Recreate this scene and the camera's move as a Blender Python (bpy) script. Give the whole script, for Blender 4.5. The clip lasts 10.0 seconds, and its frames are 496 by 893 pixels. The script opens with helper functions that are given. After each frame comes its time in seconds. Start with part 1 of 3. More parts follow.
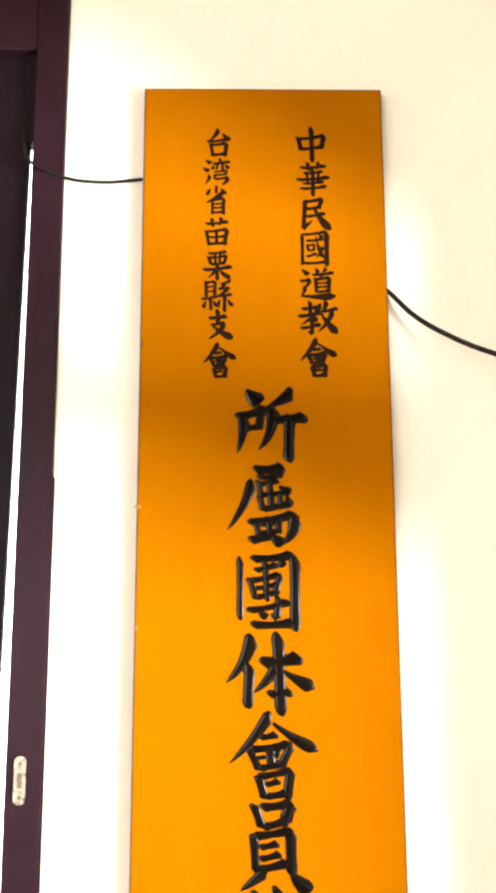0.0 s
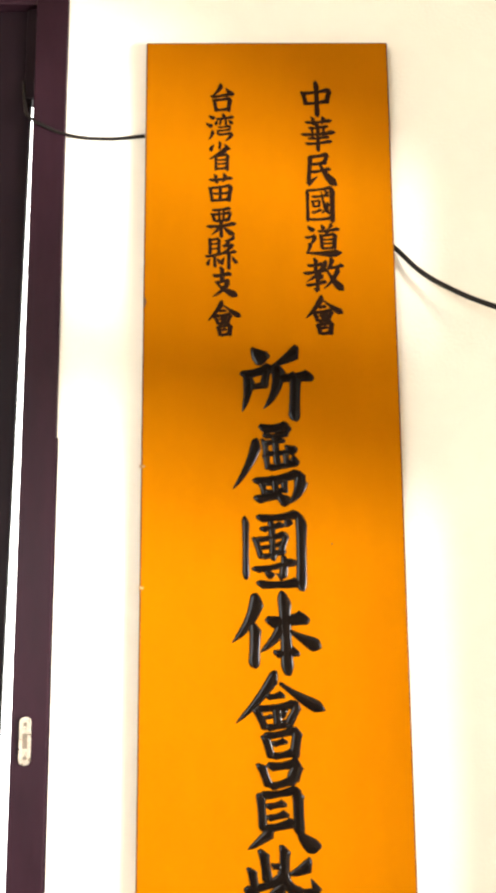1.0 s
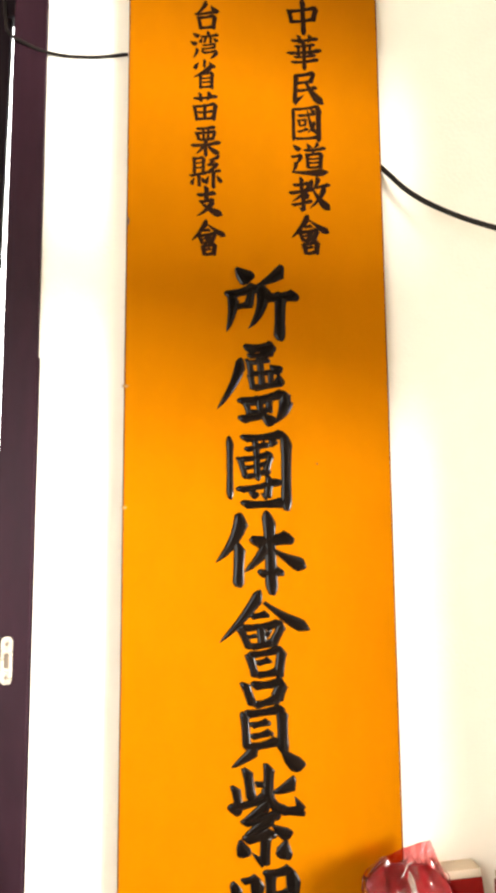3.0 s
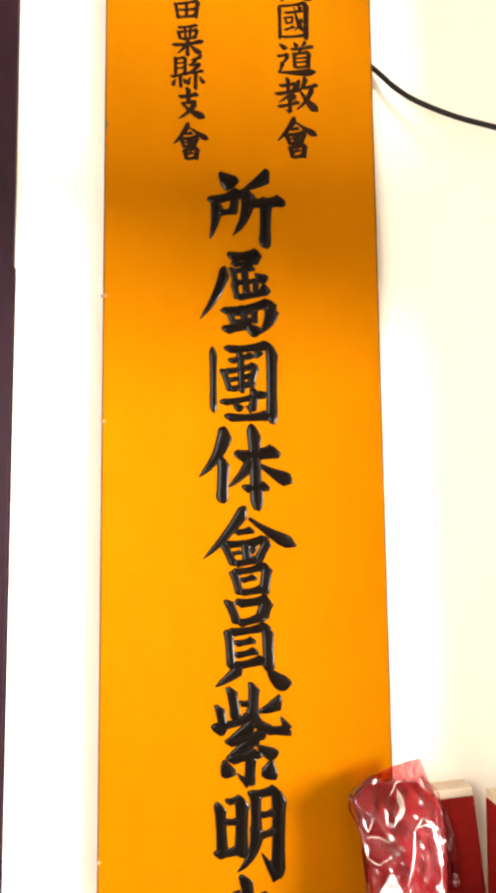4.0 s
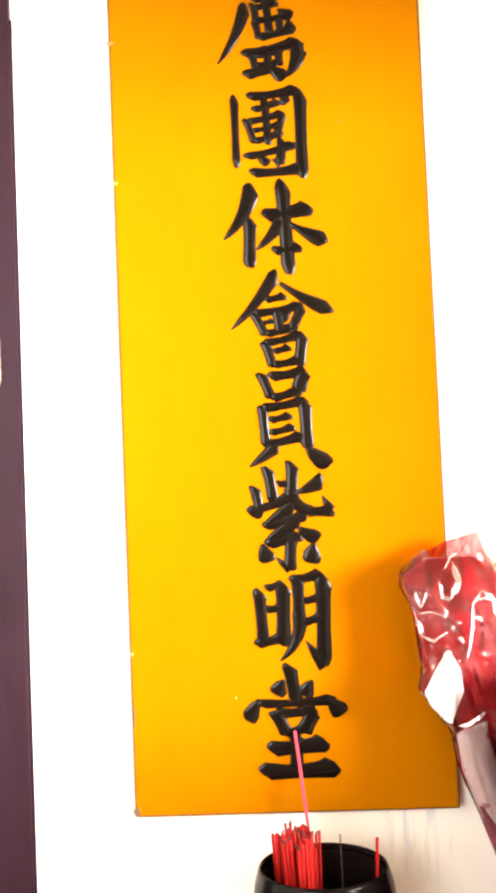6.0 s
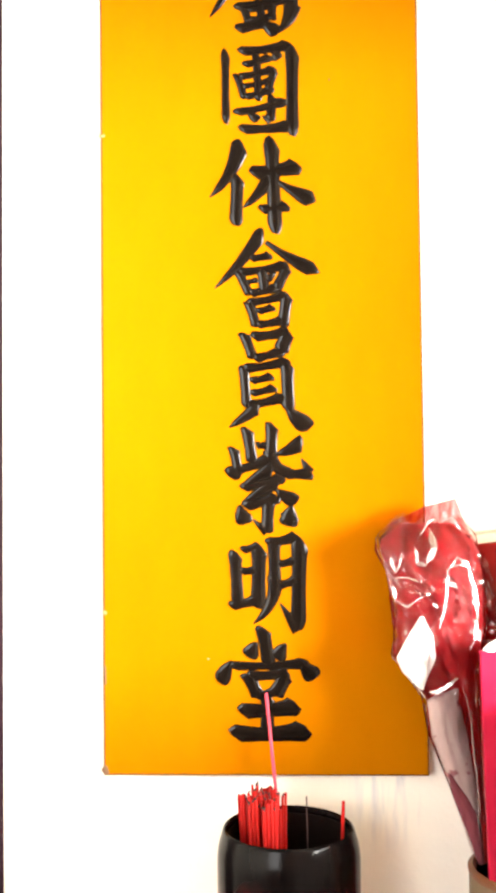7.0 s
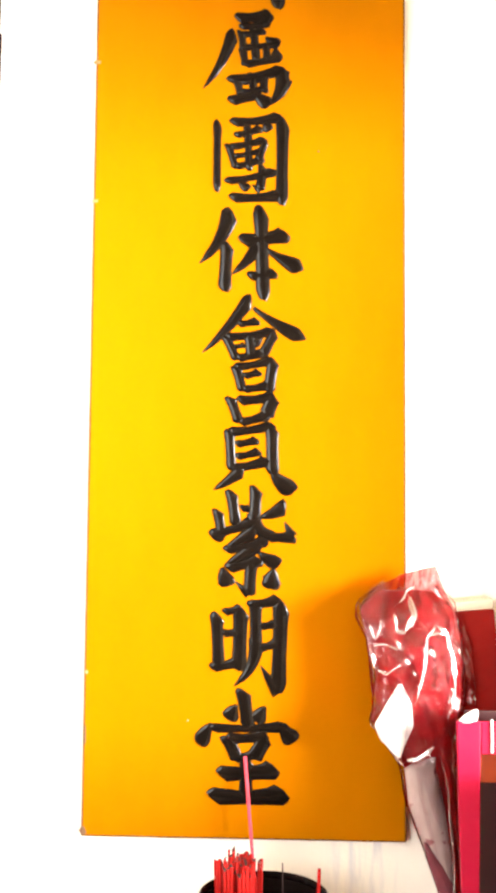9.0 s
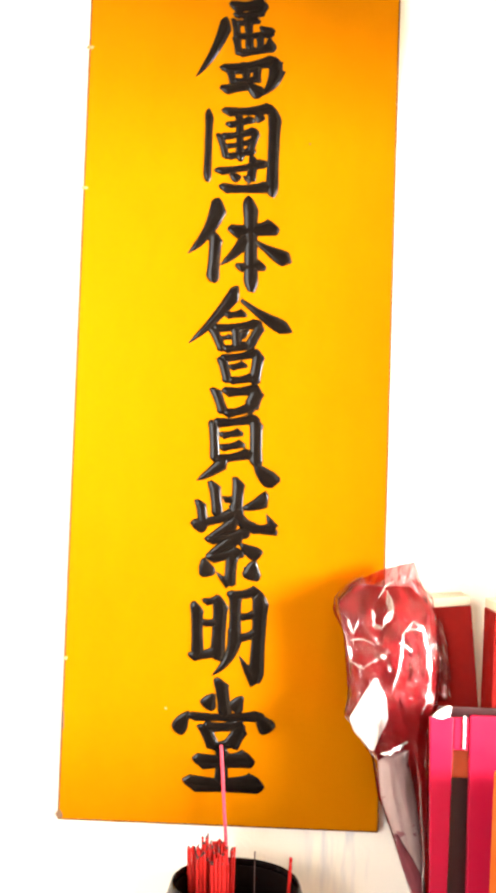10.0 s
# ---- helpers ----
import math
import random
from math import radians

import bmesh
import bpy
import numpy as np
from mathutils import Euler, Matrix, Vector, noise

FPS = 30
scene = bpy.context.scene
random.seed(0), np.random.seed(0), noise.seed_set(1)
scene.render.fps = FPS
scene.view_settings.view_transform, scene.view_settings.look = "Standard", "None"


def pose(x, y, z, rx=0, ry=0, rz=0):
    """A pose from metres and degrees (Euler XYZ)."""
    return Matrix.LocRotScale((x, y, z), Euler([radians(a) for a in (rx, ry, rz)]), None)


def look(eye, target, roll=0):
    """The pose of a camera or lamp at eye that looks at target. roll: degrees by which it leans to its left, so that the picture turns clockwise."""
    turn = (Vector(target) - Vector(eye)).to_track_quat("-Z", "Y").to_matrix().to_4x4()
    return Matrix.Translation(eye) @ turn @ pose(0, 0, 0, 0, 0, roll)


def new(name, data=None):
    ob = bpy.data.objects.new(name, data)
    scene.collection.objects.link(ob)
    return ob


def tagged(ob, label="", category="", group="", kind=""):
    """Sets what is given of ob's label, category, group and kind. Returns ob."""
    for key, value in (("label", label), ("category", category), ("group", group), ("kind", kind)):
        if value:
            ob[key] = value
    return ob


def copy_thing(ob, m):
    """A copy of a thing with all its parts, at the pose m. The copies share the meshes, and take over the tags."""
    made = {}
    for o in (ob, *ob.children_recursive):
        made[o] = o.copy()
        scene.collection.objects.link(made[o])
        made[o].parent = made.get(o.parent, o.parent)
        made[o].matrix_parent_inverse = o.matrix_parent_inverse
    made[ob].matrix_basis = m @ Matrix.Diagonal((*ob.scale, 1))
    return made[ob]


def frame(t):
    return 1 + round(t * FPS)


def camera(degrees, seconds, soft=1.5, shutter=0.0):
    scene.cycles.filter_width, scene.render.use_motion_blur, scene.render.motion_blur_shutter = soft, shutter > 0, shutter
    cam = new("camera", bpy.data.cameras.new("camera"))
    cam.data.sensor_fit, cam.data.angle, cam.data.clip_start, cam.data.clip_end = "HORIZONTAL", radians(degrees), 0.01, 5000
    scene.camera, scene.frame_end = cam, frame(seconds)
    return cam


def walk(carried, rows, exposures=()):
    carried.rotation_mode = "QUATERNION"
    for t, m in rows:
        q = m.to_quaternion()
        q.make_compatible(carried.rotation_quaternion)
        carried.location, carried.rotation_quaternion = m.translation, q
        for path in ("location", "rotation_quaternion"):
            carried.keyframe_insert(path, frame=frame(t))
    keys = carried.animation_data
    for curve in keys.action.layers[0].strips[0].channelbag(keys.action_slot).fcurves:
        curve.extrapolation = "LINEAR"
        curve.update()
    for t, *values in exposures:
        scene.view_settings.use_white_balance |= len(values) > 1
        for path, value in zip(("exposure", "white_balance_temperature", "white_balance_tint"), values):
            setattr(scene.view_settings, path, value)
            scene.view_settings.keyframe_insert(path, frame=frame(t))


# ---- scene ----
cam = camera(28.0, 10.0, soft=4.0)
PATH = [
    (0, (0.11, -1.143, 1.498), (0.143, 0.815, 1.906), -0.2),
    (0.5, (0.115, -1.135, 1.49), (0.137, 0.828, 1.872), -0.1),
    (1, (0.112, -1.124, 1.474), (0.131, 0.84, 1.847), -0.4),
    (1.5, (0.11, -1.117, 1.462), (0.134, 0.85, 1.82), -0.1),
    (2, (0.114, -1.106, 1.438), (0.135, 0.861, 1.8), 0.1),
    (3.5, (0.132, -1.084, 1.383), (0.169, 0.891, 1.697), -0.7),
    (4, (0.147, -1.047, 1.351), (0.164, 0.934, 1.63), -0.6),
    (4.5, (0.143, -1.005, 1.319), (0.156, 0.979, 1.577), -1.5),
    (5, (0.147, -0.968, 1.289), (0.125, 1.022, 1.49), -1.5),
    (5.5, (0.169, -0.941, 1.25), (0.098, 1.052, 1.409), -2.1),
    (6, (0.158, -0.935, 1.218), (0.075, 1.061, 1.326), -2.4),
    (6.2, (0.16, -0.933, 1.21), (0.075, 1.065, 1.275), -2.0),
    (7.5, (0.183, -0.921, 1.197), (0.1, 1.076, 1.273), -0.3),
    (8, (0.182, -0.923, 1.197), (0.104, 1.074, 1.266), -0.1),
    (8.5, (0.19, -0.929, 1.2), (0.089, 1.067, 1.282), 0.2),
    (9, (0.185, -0.936, 1.225), (0.114, 1.058, 1.364), 0.5),
    (9.5, (0.189, -0.939, 1.237), (0.108, 1.056, 1.367), 0.8),
    (10, (0.193, -0.94, 1.239), (0.138, 1.057, 1.332), 1.9),
]
walk(cam, [(t, look(eye, target, roll)) for t, eye, target, roll in PATH],
     exposures=[(0, 0.06), (2.0, 0.06), (3.5, 0.18), (4.5, 0.38), (5.5, 0.80), (7.5, 0.96), (10, 0.94)])

# ---- world, window daylight and an added fill ----
world = bpy.data.worlds.new("world")
scene.world = world
world.use_nodes = True
wn = world.node_tree
sky = wn.nodes.new("ShaderNodeTexSky")
sky.sky_type, sky.sun_disc = "NISHITA", False
sky.sun_elevation, sky.sun_rotation = radians(50), radians(60)
wn.links.new(sky.outputs[0], wn.nodes["Background"].inputs[0])
wn.nodes["Background"].inputs[1].default_value = 0.1


def area_lamp(name, eye, target, sx, sy, watts, colour):
    data = bpy.data.lights.new(name, "AREA")
    data.shape, data.size, data.size_y, data.energy, data.color = "RECTANGLE", sx, sy, watts, colour
    ob = new(name, data)
    ob.matrix_world = look(eye, target)
    return ob


WINDOW_E = (-1.95, -0.65, 1.08, 1.76)     # y0, y1, z0, z1 of the opening in the east wall
FILL_OPENING_S = (-1.60, -0.50, 1.00, 2.42)      # x0, x1, z0, z1 of the opening in the south wall
EAST, WEST, SOUTH, NORTH, TOP = 1.9, -1.7, -2.9, 0.017, 2.9
area_lamp("daylight_window", (EAST + 0.05, -1.30, 1.42), (0, -1.30, 1.42), 1.24, 0.62, 330, (1.0, 0.96, 0.90))
# added fill lamp behind the camera, left of what the ink mirrors
area_lamp("fill_lamp_back", (-1.05, SOUTH - 0.05, 1.71), (-1.05, 0, 1.71), 1.06, 1.38, 46, (1.0, 0.98, 0.94))


# ---- materials ----
def material(name, colour, rough=0.5, metal=0.0, vary=0.12, grain=(60, 60, 60), bump=0.1, coat=0.0, fine=400, random_tint=0.0, shine=0.5, tint=None, patchy=0.06):
    """A painted, woody or cast surface: two scales of colour variation and a fine relief."""
    m = bpy.data.materials.new(name)
    m.use_nodes = True
    t = m.node_tree
    b = t.nodes["Principled BSDF"]
    co = t.nodes.new("ShaderNodeTexCoord")
    mp = t.nodes.new("ShaderNodeMapping")
    mp.inputs["Scale"].default_value = grain
    t.links.new(co.outputs["Object"], mp.inputs[0])
    big = t.nodes.new("ShaderNodeTexNoise")
    big.inputs["Scale"].default_value, big.inputs["Detail"].default_value = 0.12, 3
    t.links.new(mp.outputs[0], big.inputs["Vector"])
    small = t.nodes.new("ShaderNodeTexNoise")
    small.inputs["Scale"].default_value, small.inputs["Detail"].default_value = 1.0, 6
    t.links.new(mp.outputs[0], small.inputs["Vector"])
    add = t.nodes.new("ShaderNodeMath")
    add.operation = "ADD"
    t.links.new(big.outputs["Fac"], add.inputs[0])
    t.links.new(small.outputs["Fac"], add.inputs[1])
    ramp = t.nodes.new("ShaderNodeMapRange")
    ramp.inputs["From Min"].default_value, ramp.inputs["From Max"].default_value = 0.6, 1.4
    ramp.inputs["To Min"].default_value, ramp.inputs["To Max"].default_value = 1 - vary, 1 + vary
    t.links.new(add.outputs[0], ramp.inputs["Value"])
    mix = t.nodes.new("ShaderNodeVectorMath")
    mix.operation = "SCALE"
    mix.inputs[0].default_value = colour
    t.links.new(ramp.outputs[0], mix.inputs["Scale"])
    if random_tint:
        info = t.nodes.new("ShaderNodeObjectInfo")
        r2 = t.nodes.new("ShaderNodeMapRange")
        r2.inputs["To Min"].default_value, r2.inputs["To Max"].default_value = 1 - random_tint, 1 + random_tint
        t.links.new(info.outputs["Random"], r2.inputs["Value"])
        mix2 = t.nodes.new("ShaderNodeVectorMath")
        mix2.operation = "SCALE"
        t.links.new(mix.outputs[0], mix2.inputs[0])
        t.links.new(r2.outputs[0], mix2.inputs["Scale"])
        mix = mix2
    t.links.new(mix.outputs[0], b.inputs["Base Color"])
    rr = t.nodes.new("ShaderNodeMapRange")
    rr.inputs["From Min"].default_value, rr.inputs["From Max"].default_value = 0.3, 0.7
    rr.inputs["To Min"].default_value, rr.inputs["To Max"].default_value = max(rough - patchy, 0.02), rough + patchy
    t.links.new(small.outputs["Fac"], rr.inputs["Value"])
    t.links.new(rr.outputs[0], b.inputs["Roughness"])
    b.inputs["Metallic"].default_value, b.inputs["Coat Weight"].default_value = metal, coat
    b.inputs["Coat Roughness"].default_value = 0.12
    b.inputs["Specular IOR Level"].default_value = shine
    if tint:
        b.inputs["Specular Tint"].default_value = (*tint, 1)
    tiny = t.nodes.new("ShaderNodeTexNoise")
    tiny.inputs["Scale"].default_value, tiny.inputs["Detail"].default_value = fine, 3
    t.links.new(co.outputs["Object"], tiny.inputs["Vector"])
    bp = t.nodes.new("ShaderNodeBump")
    bp.inputs["Strength"].default_value, bp.inputs["Distance"].default_value = bump, 0.002
    t.links.new(tiny.outputs["Fac"], bp.inputs["Height"])
    t.links.new(bp.outputs[0], b.inputs["Normal"])
    return m


def film_material(name, colour, gloss=0.25, rough=0.08):
    """Thin clear or tinted plastic: it lets light through and shines at its creases."""
    m = bpy.data.materials.new(name)
    m.use_nodes = True
    t = m.node_tree
    t.nodes.remove(t.nodes["Principled BSDF"])
    clear, shine, mixed, fres, push = (t.nodes.new(k) for k in ("ShaderNodeBsdfTransparent", "ShaderNodeBsdfGlossy", "ShaderNodeMixShader", "ShaderNodeFresnel", "ShaderNodeMath"))
    clear.inputs[0].default_value = (*colour, 1)
    shine.inputs["Roughness"].default_value = rough
    fres.inputs["IOR"].default_value = 1.33
    push.operation = "ADD"
    push.inputs[1].default_value = gloss
    t.links.new(fres.outputs[0], push.inputs[0])
    t.links.new(push.outputs[0], mixed.inputs[0])
    t.links.new(clear.outputs[0], mixed.inputs[1])
    t.links.new(shine.outputs[0], mixed.inputs[2])
    t.links.new(mixed.outputs[0], t.nodes["Material Output"].inputs[0])
    return m


def glow_material(name, colour, strength):
    m = bpy.data.materials.new(name)
    m.use_nodes = True
    b = m.node_tree.nodes["Principled BSDF"]
    b.inputs["Base Color"].default_value = (*colour, 1)
    b.inputs["Emission Color"].default_value = (*colour, 1)
    b.inputs["Emission Strength"].default_value = strength
    return m


PLASTER = material("white_plaster", (0.86, 0.83, 0.74), 0.75, vary=0.03, grain=(30, 30, 30), bump=0.25, fine=220)
DARK_WOOD = material("dark_stained_wood", (0.13, 0.065, 0.035), 0.5, vary=0.3, grain=(12, 12, 60))
CEILING = material("ceiling_paint", (0.45, 0.36, 0.26), 0.8, vary=0.03, grain=(20, 20, 20))
FLOOR = material("terrazzo", (0.30, 0.27, 0.24), 0.4, vary=0.2, grain=(90, 90, 90))
LACQUER = material("orange_yellow_lacquer", (0.342, 0.109, 0.0003), 0.34, metal=0.15, vary=0.055, grain=(40, 40, 16), bump=0.03, fine=120, shine=0.3, tint=(1.0, 0.5, 0.01), patchy=0.02)
EDGE = material("brown_board_edge", (0.13, 0.055, 0.014), 0.8, shine=0.05, vary=0.3, grain=(60, 60, 200))
INK = material("black_gloss_paint", (0.0042, 0.0028, 0.0020), 0.15, vary=0.2, grain=(90, 90, 90), bump=0.03, fine=300, shine=0.16, patchy=0.03)
INK_THIN = material("brown_black_brush_paint", (0.012, 0.005, 0.002), 0.5, vary=0.35, grain=(300, 300, 300), bump=0.05, shine=0.05)
CHIP = material("bare_filler", (0.30, 0.17, 0.06), 0.8, vary=0.15, grain=(400, 400, 400))
SCAR = material("dark_scuffed_wood", (0.10, 0.05, 0.02), 0.8, vary=0.4, grain=(500, 500, 500))
BROWN_METAL = material("purple_brown_aluminium", (0.018, 0.0065, 0.011), 0.42, metal=0.0, vary=0.38, grain=(60, 60, 14), bump=0.05, shine=0.1)
LEAF_METAL = material("dark_bronze_leaf", (0.010, 0.005, 0.0075), 0.45, metal=0.0, vary=0.2, grain=(60, 60, 6), bump=0.05, shine=0.08)
STEEL = material("worn_steel", (0.32, 0.28, 0.22), 0.30, metal=1.0, vary=0.75, grain=(200, 200, 200))
DARK_STEEL = material("tarnished_steel", (0.16, 0.13, 0.10), 0.5, metal=0.7, vary=0.3, grain=(300, 300, 300))
CABLE = material("black_rubber_cable", (0.009, 0.007, 0.006), 0.5, shine=0.15, vary=0.15, grain=(300, 300, 300))
BLACK_LACQUER = material("black_lacquer", (0.003, 0.002, 0.002), 0.17, vary=0.2, grain=(60, 60, 20), bump=0.03, shine=0.075)
INSIDE = material("dark_pot_inside", (0.006, 0.003, 0.0025), 0.7, shine=0.05, vary=0.3)
RED_STICK = material("red_dyed_bamboo", (0.38, 0.010, 0.008), 0.6, shine=0.15, vary=0.2, grain=(300, 300, 30), random_tint=0.2)
PINK_STICK = material("pink_red_dyed_bamboo", (0.60, 0.03, 0.06), 0.6, vary=0.1, grain=(300, 300, 30))
DARK_STICK = material("charred_stick", (0.03, 0.012, 0.01), 0.8, vary=0.3, grain=(300, 300, 30))
RED_PAPER = material("red_paper", (0.25, 0.009, 0.013), 0.5, shine=0.15, vary=0.25, grain=(120, 120, 120))
DARK_RED = material("dark_red_card", (0.22, 0.008, 0.006), 0.5, shine=0.08, vary=0.12, grain=(120, 120, 120))
DEEP_RED = material("deep_red_plastic", (0.03, 0.003, 0.004), 0.4, vary=0.3, grain=(120, 120, 60))
PALE_PAPER = material("pale_pink_paper", (0.29, 0.21, 0.205), 0.6, vary=0.22, grain=(110, 110, 60))
PINK_PAPER = material("dull_pink_paper", (0.13, 0.030, 0.040), 0.6, vary=0.35, grain=(110, 110, 40), shine=0.2)
PAPER_AND_GLARE = material("white_paper_and_glare", (0.66, 0.62, 0.60), 0.6, vary=0.08, grain=(120, 120, 120))
MAGENTA = material("magenta_plastic", (0.32, 0.0012, 0.026), 0.5, vary=0.06, grain=(60, 60, 60), bump=0.05, shine=0.2)
ORANGE = material("orange_carton", (0.62, 0.13, 0.008), 0.5, vary=0.1)
ORANGE_RED = material("orange_red_card", (0.36, 0.045, 0.005), 0.5, vary=0.1)
TAN = material("tan_bamboo", (0.15, 0.11, 0.065), 0.55, vary=0.2, grain=(200, 200, 20))
CREAM = material("cream_card", (0.55, 0.46, 0.34), 0.6, vary=0.12, grain=(120, 120, 120))
RIM = material("brown_rim", (0.13, 0.05, 0.025), 0.5, vary=0.3)
RED_LACQUER = material("red_table_lacquer", (0.33, 0.022, 0.014), 0.3, vary=0.15, grain=(20, 80, 80), coat=0.3)
DAY = glow_material("bright_day_outside", (1.0, 0.98, 0.95), 6.0)
GLINT_FOLD = film_material("glint_creased_cellophane", (0.96, 0.93, 0.93), 0.30, 0.25)
PINK_FILM = film_material("pink_tinted_film", (0.78, 0.23, 0.24), 0.06, 0.2)
CLEAR_FILM = film_material("clear_cellophane", (0.95, 0.90, 0.91), 0.012, 0.13)


# faint grey upright streaks in the plaster colour under the end of the signboard
t = PLASTER.node_tree
bsdf = t.nodes["Principled BSDF"]
unstreaked = bsdf.inputs["Base Color"].links[0].from_socket
geo, sep, squash, streaks, cut, mix = (t.nodes.new(k) for k in ("ShaderNodeNewGeometry", "ShaderNodeSeparateXYZ", "ShaderNodeMapping", "ShaderNodeTexNoise", "ShaderNodeMapRange", "ShaderNodeMix"))
mix.data_type = "RGBA"
squash.inputs["Scale"].default_value = (110, 110, 16)
streaks.inputs["Scale"].default_value, streaks.inputs["Detail"].default_value = 1.0, 3
t.links.new(geo.outputs["Position"], sep.inputs[0])
t.links.new(geo.outputs["Position"], squash.inputs[0])
t.links.new(squash.outputs[0], streaks.inputs["Vector"])
cut.inputs["From Min"].default_value, cut.inputs["From Max"].default_value = 0.45, 0.72
t.links.new(streaks.outputs["Fac"], cut.inputs["Value"])
spread = cut.outputs[0]
for axis, middle, reach in (("X", 0.262, 0.042), ("Z", 0.905, 0.055)):
    off, near = t.nodes.new("ShaderNodeMath"), t.nodes.new("ShaderNodeMapRange")
    off.operation, off.inputs[1].default_value = "SUBTRACT", middle
    size = t.nodes.new("ShaderNodeMath")
    size.operation = "ABSOLUTE"
    near.inputs["From Min"].default_value, near.inputs["From Max"].default_value = reach, reach * 0.3
    t.links.new(sep.outputs[axis], off.inputs[0])
    t.links.new(off.outputs[0], size.inputs[0])
    t.links.new(size.outputs[0], near.inputs["Value"])
    both = t.nodes.new("ShaderNodeMath")
    both.operation = "MULTIPLY"
    t.links.new(spread, both.inputs[0])
    t.links.new(near.outputs[0], both.inputs[1])
    spread = both.outputs[0]
t.links.new(spread, mix.inputs[0])
t.links.new(unstreaked, mix.inputs[6])
mix.inputs[7].default_value = (0.60, 0.61, 0.63, 1)
t.links.new(mix.outputs[2], bsdf.inputs["Base Color"])

# the thin red wrapping paper lets some light through
t = RED_PAPER.node_tree
through_paper, both = t.nodes.new("ShaderNodeBsdfTransparent"), t.nodes.new("ShaderNodeMixShader")
through_paper.inputs[0].default_value = (1.0, 0.09, 0.03, 1)
both.inputs[0].default_value = 0.36
t.links.new(t.nodes["Principled BSDF"].outputs[0], both.inputs[1])
t.links.new(through_paper.outputs[0], both.inputs[2])
t.links.new(both.outputs[0], t.nodes["Material Output"].inputs[0])

# printed flecks on the pale paper
t = PALE_PAPER.node_tree
bsdf = t.nodes["Principled BSDF"]
plain = bsdf.inputs["Base Color"].links[0].from_socket
co, spots, cut, mix = (t.nodes.new(k) for k in ("ShaderNodeTexCoord", "ShaderNodeTexNoise", "ShaderNodeMapRange", "ShaderNodeMix"))
mix.data_type = "RGBA"
spots.inputs["Scale"].default_value, spots.inputs["Detail"].default_value = 75, 2
cut.inputs["From Min"].default_value, cut.inputs["From Max"].default_value = 0.64, 0.69
t.links.new(co.outputs["Object"], spots.inputs["Vector"])
t.links.new(spots.outputs["Fac"], cut.inputs["Value"])
t.links.new(cut.outputs[0], mix.inputs[0])
t.links.new(plain, mix.inputs[6])
mix.inputs[7].default_value = (0.16, 0.05, 0.06, 1)
t.links.new(mix.outputs[2], bsdf.inputs["Base Color"])

# the holder's colour goes from black to maroon towards its foot
t = BLACK_LACQUER.node_tree
bsdf = t.nodes["Principled BSDF"]
black = bsdf.inputs["Base Color"].links[0].from_socket
co, sep, wob, ramp, mix = (t.nodes.new(k) for k in ("ShaderNodeTexCoord", "ShaderNodeSeparateXYZ", "ShaderNodeTexNoise", "ShaderNodeMapRange", "ShaderNodeMix"))
mix.data_type = "RGBA"
wob.inputs["Scale"].default_value = 30
add = t.nodes.new("ShaderNodeMath")
add.operation, add.inputs[1].default_value = "MULTIPLY_ADD", 0.04
t.links.new(co.outputs["Object"], sep.inputs[0])
t.links.new(co.outputs["Object"], wob.inputs["Vector"])
t.links.new(wob.outputs["Fac"], add.inputs[0])
t.links.new(sep.outputs["Z"], add.inputs[2])
ramp.inputs["From Min"].default_value, ramp.inputs["From Max"].default_value = 0.10, 0.155
t.links.new(add.outputs[0], ramp.inputs["Value"])
t.links.new(ramp.outputs[0], mix.inputs[0])
mix.inputs[6].default_value = (0.075, 0.004, 0.003, 1)
t.links.new(black, mix.inputs[7])
t.links.new(mix.outputs[2], bsdf.inputs["Base Color"])


# ---- builders ----
def part(name, bm, mat, parent=None, label="", smooth=False, sharp=38):
    """Links a bmesh as one mesh object, under a thing where one is given."""
    me = bpy.data.meshes.new(name)
    bm.normal_update()
    bm.to_mesh(me)
    bm.free()
    for p in me.polygons:
        p.use_smooth = smooth
    if smooth:
        me.set_sharp_from_angle(angle=radians(sharp))
    me.materials.append(mat)
    ob = new(name, me)
    if parent:
        ob.parent = parent
    if label:
        ob["label"] = label
    return ob


def empty(name, x, y, z):
    ob = new(name)
    ob.location = (x, y, z)
    ob.empty_display_size = 0.05
    return ob


def box(x0, x1, y0, y1, z0, z1, bevel=0.0, bm=None):
    bm = bm or bmesh.new()
    v = [bm.verts.new((x, y, z)) for z in (z0, z1) for x, y in ((x0, y0), (x1, y0), (x1, y1), (x0, y1))]
    f = [bm.faces.new([v[i] for i in q]) for q in ((3, 2, 1, 0), (4, 5, 6, 7), (0, 1, 5, 4), (1, 2, 6, 5), (2, 3, 7, 6), (3, 0, 4, 7))]
    if bevel:
        edges = list({e for q in f for e in q.edges})
        bmesh.ops.bevel(bm, geom=edges, offset=bevel, segments=2, profile=0.6, affect="EDGES")
    return bm


def lathe(profile, n=48):
    """Turns (radius, height) pairs round the z axis."""
    bm = bmesh.new()
    rings = [[bm.verts.new((r * math.cos(2 * math.pi * i / n), r * math.sin(2 * math.pi * i / n), z)) for i in range(n)] for r, z in profile]
    for a, b in zip(rings, rings[1:]):
        for i in range(n):
            bm.faces.new((a[i], a[(i + 1) % n], b[(i + 1) % n], b[i]))
    bm.faces.new(list(reversed(rings[0])))
    bm.faces.new(rings[-1])
    return bm


